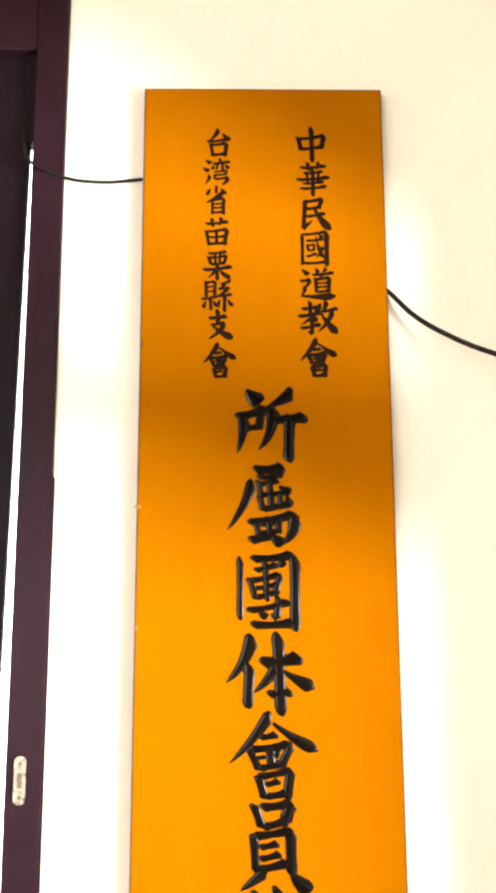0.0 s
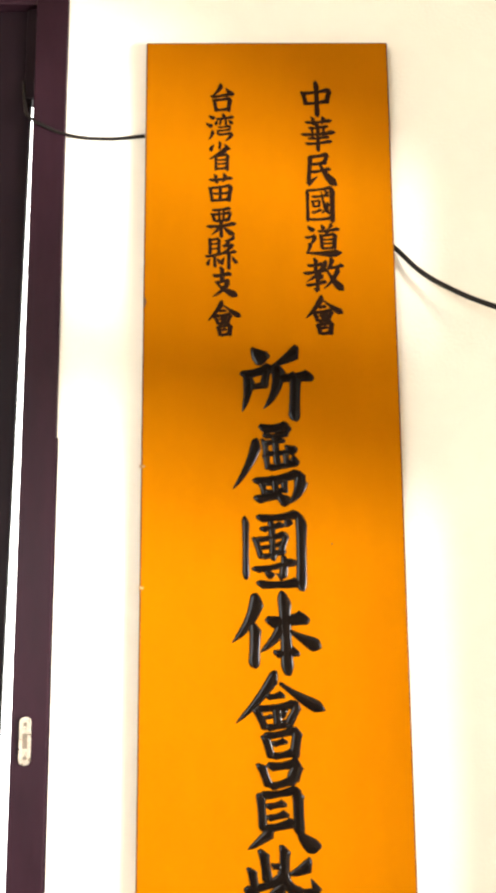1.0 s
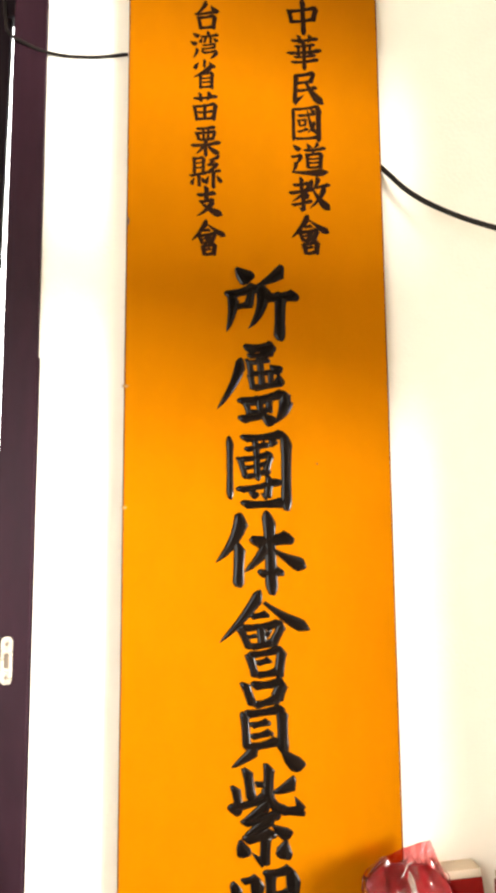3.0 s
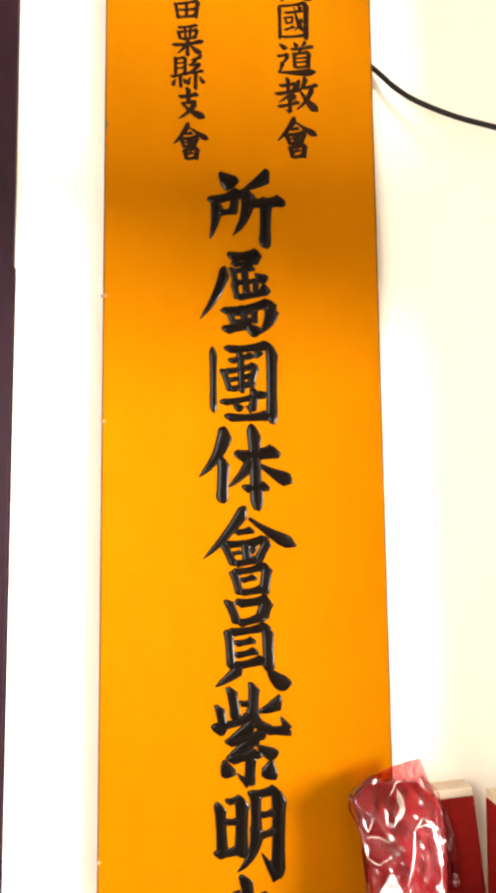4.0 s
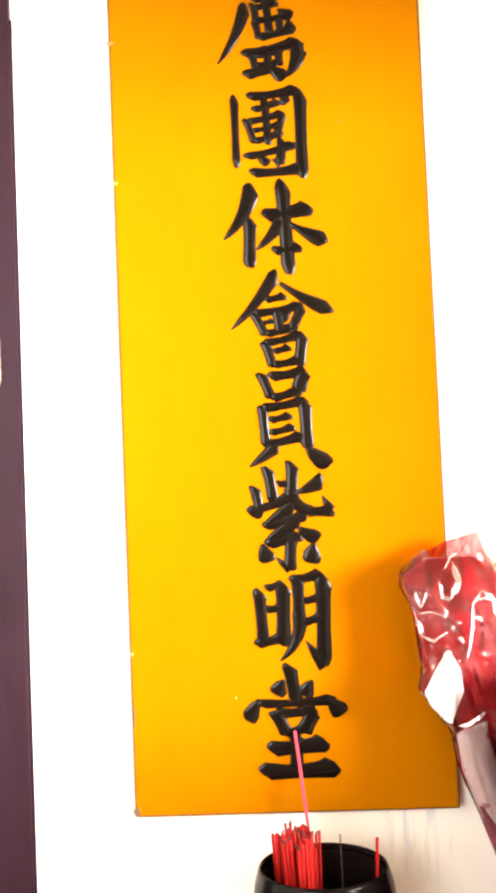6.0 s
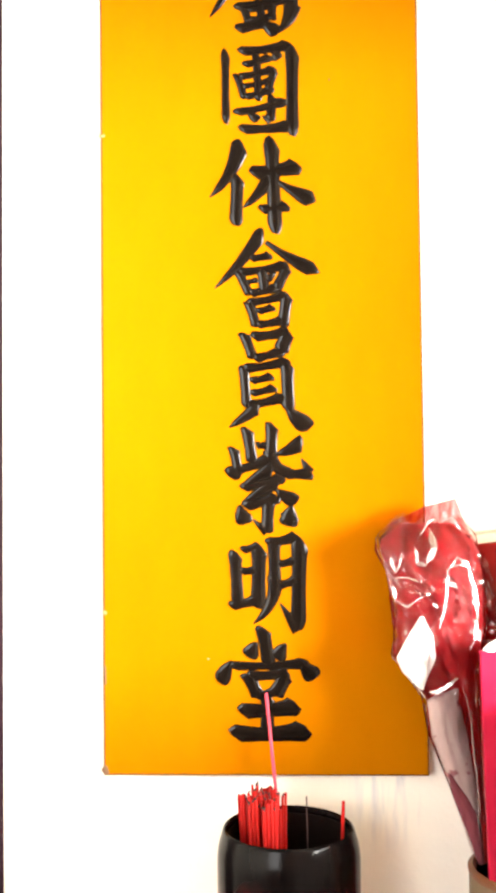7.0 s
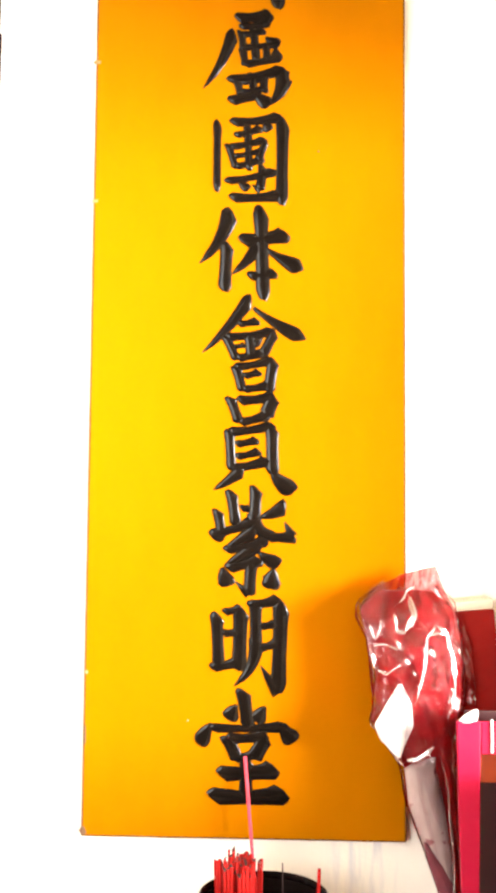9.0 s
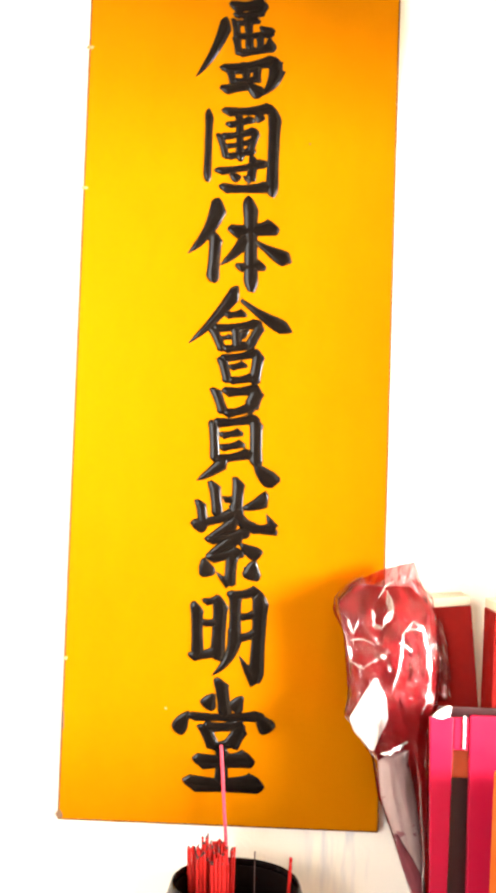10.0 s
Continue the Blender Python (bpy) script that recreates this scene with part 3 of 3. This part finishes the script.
DAO = [("d", 8, 6, 24, 20, 1.2), ("h", 2, 42, 28, 36), ("p", 28, 38, 10, 66), ("p", 14, 60, 4, 88), ("n", 4, 88, 100, 88, 1.6, -0.03), ("d", 45, 2, 52, 14), ("p", 74, 0, 62, 14), ("h", 36, 22, 92, 14), ("p", 64, 18, 54, 32), ("s", 44, 34, 46, 76), ("h", 44, 36, 80, 30), ("s", 82, 31, 79, 75, 1.2), ("h", 48, 48, 76, 46, 0.7), ("h", 48, 60, 76, 58, 0.7), ("h", 46, 75, 78, 72, 0.9)]
JIAO = [("h", 10, 22, 48, 16), ("s", 30, 2, 30, 38), ("h", 0, 44, 58, 32, 1.1), ("p", 58, 8, 2, 70, 1.1), ("h", 22, 55, 46, 48, 0.9), ("p", 47, 50, 32, 62), ("s", 34, 58, 34, 92), ("h", 6, 78, 54, 66), ("v", 34, 94, 22, 84), ("p", 72, 0, 56, 36, 1.1), ("h", 62, 29, 98, 20), ("p", 88, 26, 46, 90, 1.1), ("n", 60, 38, 100, 92, 1.5)]

for strokes, cx, cz, w, h, weight in (
        (SUO, 0.157, 1.7610, 0.0860, 0.0900, 7.1), (SHU, 0.146, 1.6680, 0.0860, 0.0980, 5.0), (TUAN, 0.1535, 1.5670, 0.0770, 0.0940, 5.0),
        (TI, 0.153, 1.4755, 0.1000, 0.0910, 6.0), (HUI, 0.156, 1.3890, 0.1000, 0.0960, 4.6), (YUAN, 0.1585, 1.2945, 0.0790, 0.0985, 5.1),
        (ZI, 0.1565, 1.2005, 0.0830, 0.1050, 5.1), (MING, 0.1555, 1.1045, 0.0750, 0.0930, 5.6), (TANG, 0.153, 1.0120, 0.0920, 0.1060, 5.3)):
    character(cx, cz, w, h, weight, strokes, INK, 0.0020)
for strokes, cx, cz, w, h, weight in (
        (TAI, 0.0930, 2.1250, 0.034, 0.038, 7.2), (WAN, 0.0910, 2.0855, 0.034, 0.037, 6.3), (SHENG, 0.0905, 2.0475, 0.028, 0.037, 6.3), (MIAO, 0.0915, 2.0060, 0.031, 0.037, 6.8),
        (LI, 0.0925, 1.9625, 0.035, 0.039, 6.3), (XIAN, 0.0925, 1.9225, 0.037, 0.041, 5.9), (ZHI, 0.0960, 1.8850, 0.032, 0.038, 7.4), (HUI, 0.0955, 1.8415, 0.041, 0.045, 5.6),
        (ZHONG, 0.2100, 2.1230, 0.036, 0.046, 7.0), (HUA, 0.2110, 2.0765, 0.040, 0.045, 6.1), (MIN, 0.2135, 2.0290, 0.039, 0.046, 6.5), (GUO, 0.2115, 1.9850, 0.035, 0.046, 5.9),
        (DAO, 0.2150, 1.9385, 0.044, 0.041, 5.9), (JIAO, 0.2145, 1.8940, 0.047, 0.044, 6.1), (HUI, 0.2140, 1.8450, 0.046, 0.050, 5.6)):
    character(cx, cz, w, h, weight * 1.02, strokes, INK_THIN, 0.0010)

# knocks along the board's edge: bare filler and scuffed wood
for zz, w, hh, mat in ((1.665, 0.0042, 0.0036, CHIP), (1.527, 0.0034, 0.0026, CHIP), (1.078, 0.0018, 0.0042, CHIP), (1.862, 0.0022, 0.0110, SCAR), (0.9335, 0.0034, 0.0080, SCAR), (1.02, 0.0010, 0.022, SCAR)):
    bm = bmesh.new()
    bmesh.ops.create_icosphere(bm, subdivisions=2, radius=1.0)
    for q in bm.verts:
        k = 1 + 0.45 * noise.noise(q.co * 1.7 + Vector((zz * 40, 0, 0)))
        q.co = Vector((q.co.x * w * k, q.co.y * 0.0008, q.co.z * hh * 0.6 * k)) + Vector((-BW / 2 + (0.0020 if mat == CHIP else 0.0022), 0.0004, zz - so.z))
    part("edge_chip", bm, mat, sign, "chipped edge showing bare filler" if mat == CHIP else "dark scuffed edge")
for xx, zz, r in ((0.217, 1.575, 0.0011), (0.098, 1.035, 0.0012)):
    bm = bmesh.new()
    bmesh.ops.create_icosphere(bm, subdivisions=2, radius=1.0)
    for q in bm.verts:
        q.co = Vector((q.co.x * r, q.co.y * 0.0006, q.co.z * r)) + Vector((xx - so.x, 0.0002, zz - so.z))
    part("speck", bm, SCAR if zz > 1.2 else CHIP, sign)

# ---- cable across the wall ----
tagged(cable("wall_cable", [(-0.156, 0.0225, 2.16), (-0.1515, 0.0150, 2.125), (-0.145, 0.0070, 2.105), (-0.125, 0.0068, 2.092), (-0.10, 0.0115, 2.083), (-0.05, 0.0142, 2.078), (-0.002, 0.0142, 2.082)], 0.0021, CABLE),
       "black cable from the door to the signboard", "cable")
tagged(cable("wall_cable", [(0.299, 0.0120, 1.9365), (0.305, 0.009, 1.929), (0.330, -0.002, 1.898), (0.358, -0.015, 1.8735), (0.415, -0.045, 1.836), (0.50, -0.075, 1.803), (0.563, -0.085, 1.79)], 0.0031, CABLE),
       "black cable sagging across the white wall", "cable")

# ---- the table and what stands on it ----
TABLE = 0.745
table = tagged(empty("side_table", 0.35, -0.2, 0), "red lacquered side table against the wall", "table")
part("tabletop", box(-0.45, 0.205, -0.17, 0.205, TABLE - 0.03, TABLE, 0.004), RED_LACQUER, table)
for lx in (-0.41, 0.165):
    for ly in (-0.13, 0.165):
        part("leg", box(lx - 0.025, lx + 0.025, ly - 0.025, ly + 0.025, 0, TABLE - 0.03, 0.003), RED_LACQUER, table)

POT = (0.171, -0.082)
pot = tagged(empty("incense_holder", POT[0], POT[1], TABLE), "round black lacquered holder for red incense sticks", "incense holder")
PR, PH = 0.0596, 0.166
part("body", ring([(0.0, 0.0098), (0.0, 0), (PR - 0.004, 0), (PR - 0.001, 0.003), (PR, 0.012), (PR, PH - 0.024), (PR - 0.0007, PH - 0.017), (PR - 0.0019, PH - 0.0115), (PR - 0.0035, PH - 0.0060), (PR - 0.0086, PH - 0.0062), (PR - 0.0100, 0.0098)], 64), BLACK_LACQUER, pot, smooth=True)
part("rim", ring([(PR - 0.0035, PH - 0.0060), (PR - 0.0046, PH - 0.0025), (PR - 0.0054, PH - 0.0007), (PR - 0.0064, PH), (PR - 0.0076, PH - 0.0012), (PR - 0.0084, PH - 0.004), (PR - 0.0084, PH - 0.0058), (PR - 0.0060, PH - 0.0059)], 64), BLACK_LACQUER, pot, "rounded glossy black rim", smooth=True)
part("lining", ring([(PR - 0.0088, PH - 0.0058), (PR - 0.0088, 0.010), (PR - 0.0096, 0.0098), (PR - 0.0096, PH - 0.0058)], 48), INSIDE, pot, "dark inner wall", smooth=True)

random.seed(4)
for i in range(64):
    a, r = random.uniform(0, 6.28), math.sqrt(random.random())
    bx = POT[0] - 0.024 + 0.020 * r * math.cos(a)
    by = POT[1] + 0.006 + 0.026 * r * math.sin(a)
    tx, ty = bx + random.uniform(-0.004, 0.004), by + random.uniform(-0.004, 0.004)
    end = 0.931 + random.uniform(-0.005, 0.006)
    stick = tagged(part("incense_stick", rod((bx * 0.8 + POT[0] * 0.2, by, TABLE + 0.0102), (tx, ty, end), 0.0013, 0.0012, 6), RED_STICK),
                   "thin red incense stick end in the black holder", "incense stick", "bundle of incense sticks")
    if i % 3:
        part("burnt_tip", rod((tx, ty, end), (tx + random.uniform(-0.0015, 0.0015), ty, end + random.uniform(0.001, 0.0035)), 0.0011, 0.0005, 6), DARK_STICK, stick, "charred tip")
tagged(part("incense_stick", rod((0.178, -0.088, TABLE + 0.0102), (0.1515, -0.0042, 1.004), 0.0018, 0.0015, 8), PINK_STICK), "long pinkish-red incense stick leaning on the signboard", "incense stick")
tagged(part("incense_stick", rod((POT[0] + 0.018, POT[1] + 0.010, TABLE + 0.0102), (POT[0] + 0.0155, POT[1] + 0.014, 0.931), 0.0007, 0.0006, 6), DARK_STICK), "single dark burnt incense stick in the holder", "incense stick")
tagged(part("incense_stick", rod((POT[0] + 0.040, POT[1] + 0.004, TABLE + 0.0102), (POT[0] + 0.0465, POT[1] + 0.008, 0.929), 0.0018, 0.0014, 6), RED_STICK), "single short red incense stick in the holder", "incense stick")

CUP = (0.376, -0.085)
cup = tagged(empty("bamboo_cup", CUP[0], CUP[1], TABLE), "tan bamboo cup with a brown rim", "cup")
CR, CH = 0.056, 0.135
part("body", lathe([(CR - 0.003, 0), (CR, 0.004), (CR, CH - 0.006), (CR - 0.006, CH - 0.006), (CR - 0.006, 0.008)], 48), TAN, cup, smooth=False)
part("rim", lathe([(CR + 0.0005, CH - 0.0058), (CR + 0.001, CH - 0.002), (CR - 0.003, CH), (CR - 0.0055, CH - 0.002), (CR - 0.006, CH - 0.0058)], 48), RIM, cup, "brown rim", smooth=True)


def blend(pairs, z):
    """Reads a value between (height, value) pairs that run downwards."""
    for (z0, a), (z1, b) in zip(pairs, pairs[1:]):
        if z1 <= z <= z0:
            return a + (b - a) * (z0 - z) / (z0 - z1)
    return pairs[0][1] if z > pairs[0][0] else pairs[-1][1]


def crumpled(sections, n, m, rough, seed, jag=0.0, close=True, round_scale=1.3, tall=13.0, tall_top=0.0, sideways=0.4, small=0.38):
    """A crumpled sleeve lofted through (z, left, right, centre y, half depth) sections, sharp along its creases."""
    bm = bmesh.new()
    rings = []
    top_z, low_z = sections[0][0], sections[-1][0]
    columns = [[(q[0], q[k]) for q in sections] for k in range(1, 5)]
    for i in range(m + 1):
        z = top_z + (low_z - top_z) * i / m
        left, right, cy, ry = (blend(column, z) for column in columns)
        cx, rx = (left + right) / 2, (right - left) / 2
        high = z * tall + max(0.0, z - 1.0) * tall_top
        ring = []
        for j in range(n):
            a = 2 * math.pi * j / n
            d = Vector((math.cos(a), math.sin(a), 0))
            q = Vector((d.x * round_scale, d.y * round_scale, high + d.x * 0.8 + seed))
            q += 0.35 * Vector((noise.noise(q * 0.9 + Vector((5, 0, 0))), noise.noise(q * 0.9), 0))
            crease = 1 - abs(noise.noise(q)) * 2.4
            fold = 1 - abs(noise.noise(q * 2.6 + Vector((7, 3, 1)))) * 2.0
            push = rough * (0.62 * crease + small * fold - 0.3 - 0.4 * small)
            up = jag * max(0.0, 1 - i / m * 9) * noise.noise(Vector((d.x * 3, d.y * 3, seed)))
            ring.append(bm.verts.new((cx + d.x * rx * (1 + push * sideways), cy + d.y * ry * (1 + push), z + up)))
        rings.append(ring)
    for r0, r1 in zip(rings, rings[1:]):
        for j in range(n):
            bm.faces.new((r0[j], r1[j], r1[(j + 1) % n], r0[(j + 1) % n]))
    if close:
        bm.faces.new(rings[0])
        bm.faces.new(list(reversed(rings[-1])))
    return bm


def shifted(bm, base):
    bmesh.ops.translate(bm, verts=bm.verts, vec=-Vector(base))
    return bm


bag_base = (0.338, -0.062, TABLE + 0.0085)
FOOT = TABLE + 0.0085
bag = tagged(empty("wrapped_packet", *bag_base), "red paper packet in crumpled clear cellophane, stuck in the cup", "packet")
# z, left, right, centre y, half depth of the wrapping
WRAP = [(1.164, 0.270, 0.322, -0.040, 0.006), (1.150, 0.2515, 0.337, -0.042, 0.012), (1.138, 0.2500, 0.341, -0.044, 0.018), (1.118, 0.2585, 0.343, -0.047, 0.022),
        (1.090, 0.2625, 0.344, -0.050, 0.024), (1.062, 0.2645, 0.342, -0.052, 0.023), (1.048, 0.2605, 0.339, -0.053, 0.021), (1.034, 0.2715, 0.336, -0.054, 0.019),
        (1.011, 0.2870, 0.335, -0.055, 0.016), (0.980, 0.2920, 0.336, -0.056, 0.014), (0.940, 0.3070, 0.3375, -0.057, 0.012), (0.895, 0.3225, 0.340, -0.059, 0.009),
        (0.868, 0.3310, 0.341, -0.060, 0.006), (FOOT, 0.3350, 0.342, -0.062, 0.004)]
INNER = [(z - (0.004 if z > 1.14 else 0), left + 0.0035, right - 0.0035, cy, ry * 0.72) if z > 0.99 else (z, left + 0.0015, right - 0.0010, cy, ry * 0.65) for z, left, right, cy, ry in WRAP]
part("red_paper", shifted(crumpled(INNER, 44, 80, 0.30, 2.0, tall_top=14), bag_base), RED_PAPER, bag, "crumpled red paper", smooth=True)
part("pale_paper", shifted(crumpled([(1.021, 0.3120, 0.3165, -0.066, 0.003), (1.012, 0.2900, 0.3170, -0.065, 0.005), (0.980, 0.2935, 0.3240, -0.064, 0.006), (0.942, 0.3085, 0.3300, -0.063, 0.006), (0.916, 0.3180, 0.3325, -0.063, 0.005), (0.895, 0.3255, 0.3325, -0.063, 0.004), (0.884, 0.3290, 0.3320, -0.063, 0.002)], 32, 40, 0.10, 11.0), bag_base), PALE_PAPER, bag, "pale pink printed paper", smooth=True)
part("pink_paper", shifted(crumpled([(0.950, 0.3060, 0.3085, -0.0655, 0.004), (0.930, 0.3110, 0.3240, -0.0650, 0.005), (0.912, 0.3175, 0.3325, -0.0650, 0.005), (0.893, 0.3250, 0.3345, -0.0645, 0.004), (0.872, 0.3305, 0.3360, -0.0640, 0.003)], 28, 24, 0.2, 17.0), bag_base), PINK_PAPER, bag, "crumpled dull pink paper", smooth=True)
# white paper that also carries the film's glare as plain white
part("white_paper_and_glare", shifted(crumpled([(1.082, 0.2845, 0.2880, -0.068, 0.002), (1.066, 0.2745, 0.2955, -0.069, 0.003), (1.048, 0.2645, 0.2960, -0.070, 0.004), (1.035, 0.2700, 0.2915, -0.069, 0.004), (1.021, 0.2835, 0.2870, -0.067, 0.003)], 28, 24, 0.5, 23.0), bag_base), PAPER_AND_GLARE, bag, "crumpled white paper with the film's glare in its colour", smooth=True)

# a wrinkled flap of pink tinted film stands up behind the crumple
FLAP_TOP = [(-0.252, 1.146), (-0.270, 1.163), (-0.2936, 1.1745), (-0.3225, 1.1815), (-0.3290, 1.161), (-0.3403, 1.141), (-0.3520, 1.118), (-0.3590, 1.060)]
bm = bmesh.new()
grid = []
for i in range(27):
    x = 0.256 + 0.101 * i / 26
    top, low = blend(FLAP_TOP, -x), 1.058 + 2.2 * max(0.0, 0.290 - x)
    grid.append([bm.verts.new((x + 0.0012 * noise.noise(Vector((x * 90, j * 0.5, 1))), -0.0345 + 0.006 * noise.noise(Vector((x * 38, j * 0.23, 4))) + 0.003 * abs(noise.noise(Vector((x * 110, j * 0.6, 8)))), low + (top - low) * j / 14)) for j in range(15)])
for c0, c1 in zip(grid, grid[1:]):
    for j in range(14):
        bm.faces.new((c0[j], c1[j], c1[j + 1], c0[j + 1]))
bmesh.ops.solidify(bm, geom=bm.faces[:], thickness=0.0005)
part("film_flap", shifted(bm, bag_base), PINK_FILM, bag, "flap of pink tinted film")
film = part("cellophane", shifted(crumpled(WRAP, 64, 110, 0.42, 5.0, jag=0.012, close=False, round_scale=2.4, tall=9.0, tall_top=20, sideways=0.22, small=0.2), bag_base), CLEAR_FILM, bag, "crumpled clear cellophane")


def on_film(x, z):
    """A point just before the front of the wrapping."""
    left, right, cy, ry = (blend([(q[0], q[k]) for q in WRAP], z) for k in range(1, 5))
    f = (2 * x - left - right) / (right - left)
    return Vector((x, cy - ry * 1.08 * math.sqrt(max(0.05, 1 - f * f)) - 0.001, z))


def fold(points, width):
    """A film glint built as a thin crease ridge, uneven in width, along (x, z) points."""
    fine = []
    for (x0, z0), (x1, z1) in zip(points, points[1:]):
        for k in range(5):
            g = k / 5
            fine.append(on_film(x0 + (x1 - x0) * g, z0 + (z1 - z0) * g))
    fine.append(on_film(*points[-1]))
    bm = bmesh.new()
    loops = []
    for i, p in enumerate(fine):
        way = (fine[min(i + 1, len(fine) - 1)] - fine[max(i - 1, 0)]).normalized()
        side = way.cross(Vector((0, -1, 0))).normalized()
        end = min(i, len(fine) - 1 - i) / (len(fine) - 1) * 2
        w = 1.15 * width * (0.12 + min(1.0, end * 2.5)) * (0.75 + 0.6 * noise.noise(p * 160))
        p = p + side * 0.0012 * noise.noise(p * 120 + Vector((3, 1, 7)))
        loops.append([bm.verts.new(p + side * w), bm.verts.new(p + side * w * 0.2 + Vector((0, -w * 0.4, 0))), bm.verts.new(p - side * w), bm.verts.new(p + Vector((0, w * 0.25, 0)))])
    for l0, l1 in zip(loops, loops[1:]):
        for k in range(4):
            bm.faces.new((l0[k], l0[(k + 1) % 4], l1[(k + 1) % 4], l1[k]))
    bm.faces.new(list(reversed(loops[0])))
    bm.faces.new(loops[-1])
    bmesh.ops.recalc_face_normals(bm, faces=bm.faces)
    return shifted(bm, bag_base)


# these creases trace the film's highlights, so the glints are put into the shape
UPPER_GLINT_CREASES = ((0.0009, (0.2619, 1.1325), (0.2658, 1.1194), (0.2711, 1.1326)),
                 (0.0016, (0.2816, 1.1417), (0.2841, 1.1273), (0.2907, 1.1247)),
                 (0.0024, (0.2907, 1.1262), (0.2990, 1.1404), (0.2961, 1.1565)),
                 (0.0008, (0.2880, 1.1500), (0.2940, 1.1590), (0.3020, 1.1650)),
                 (0.0008, (0.2631, 1.1076), (0.2648, 1.0946), (0.2747, 1.0907), (0.2866, 1.0998)),
                 (0.0014, (0.2635, 1.1065), (0.2645, 1.0965)),
                 (0.0008, (0.2640, 1.1130), (0.2760, 1.1155), (0.2850, 1.1110)))
LOWER_GLINT_CREASES = ((0.0009, (0.2994, 1.0712), (0.3061, 1.0973), (0.3089, 1.1208), (0.3181, 1.1326)),
                 (0.0009, (0.3095, 1.1235), (0.3175, 1.1255), (0.3260, 1.1235)),
                 (0.0016, (0.3181, 1.1326), (0.3272, 1.1235), (0.3322, 1.1000), (0.3333, 1.0791)),
                 (0.0008, (0.3333, 1.0791), (0.3315, 1.0650), (0.3252, 1.0531)),
                 (0.0017, (0.2912, 1.0178), (0.3003, 1.0204), (0.3147, 1.0309)),
                 (0.0009, (0.3185, 1.0270), (0.3265, 0.9934), (0.3300, 0.9547), (0.3312, 0.9161), (0.3310, 0.8955)),
                 (0.0010, (0.2612, 1.0470), (0.2650, 1.0420)),
                 (0.0006, (0.2720, 1.0330), (0.2830, 1.0200), (0.2905, 1.0120)))
for width, *points in UPPER_GLINT_CREASES + LOWER_GLINT_CREASES:
    part("crease", fold(points, width), GLINT_FOLD, film)

# magenta plastic packet with a slot, an orange card behind it
pk = (0.372, -0.100, TABLE + 0.0085)
packet = tagged(empty("plastic_packet", *pk), "bright magenta plastic packet with an orange card inside", "packet")
h = 1.061 - pk[2]


def strip(name, x0, x1, y0, y1, z0, z1, mat, label="", lean=0.0):
    bm = box(x0 - pk[0], x1 - pk[0], y0 - pk[1], y1 - pk[1], z0 - pk[2], z1 - pk[2], 0.0012)
    for q in bm.verts:
        q.co.x += lean * (q.co.z - h)
    return part(name, bm, mat, packet, label)


front = strip("front_strip", 0.3262, 0.3459, -0.114, -0.108, pk[2], 1.061, MAGENTA)
for q in front.data.vertices:
    q.co.x += (0.024 if q.co.x < -0.036 else -0.016) * max(0.0, h - q.co.z)      # it narrows downwards
# right ends from here on are lengthened out of view to shade the wall
strip("front_strip", 0.3590, 0.4700, -0.114, -0.108, pk[2], 1.0632, MAGENTA)
strip("top_band", 0.3461, 0.3588, -0.1125, -0.1085, 1.0345, 1.0610, MAGENTA)
strip("orange_card", 0.340, 0.464, -0.1035, -0.101, 1.010, 1.040, ORANGE_RED, "orange-red card")
strip("back_sheet", 0.336, 0.468, -0.094, -0.0915, pk[2], 1.066, DEEP_RED, "dark red back sheet")
strip("white_tear", 0.3535, 0.3556, -0.1145, -0.1128, 1.036, 1.063, PAPER_AND_GLARE, "white torn edge")
# highlight on the packet's corner, modelled as a small white tip
part("highlight_tip", shifted(crumpled([(1.0700, 0.3405, 0.3440, -0.111, 0.001), (1.0655, 0.3330, 0.3440, -0.111, 0.002), (1.0600, 0.3275, 0.3425, -0.111, 0.003)], 16, 8, 0.5, 31.0), pk), PAPER_AND_GLARE, packet, "white tip shaped as a highlight")

# its unseen right part is widened to block light from the wall
card = tagged(part("paper_box", box(-0.05, 0.05, -0.012, 0.012, 0, 0.282, 0.001), ORANGE), "slim orange cardboard box beside the magenta packet", "box")
card.matrix_world = pose(0.4165, -0.156, TABLE, 0, 1.2, 0)

red_box = tagged(empty("incense_box", 0.389, -0.004, TABLE), "tall dark red cardboard incense box against the wall", "box")
bm = box(-0.024, 0.024, -0.022, 0.022, 0, 0.398, 0.0012)
part("carton", bm, DARK_RED, red_box)
part("lid", box(-0.0235, 0.0235, -0.0215, 0.0215, 0.3982, 0.4065, 0.0008), CREAM, red_box, "cream inner flap")
red_box.rotation_euler = (0, radians(-5.4), 0)
red_two = copy_thing(red_box, pose(0.403, -0.053, TABLE, 0, 1.0, 0))
red_two["label"] = "tall dark red incense box leaning aside"
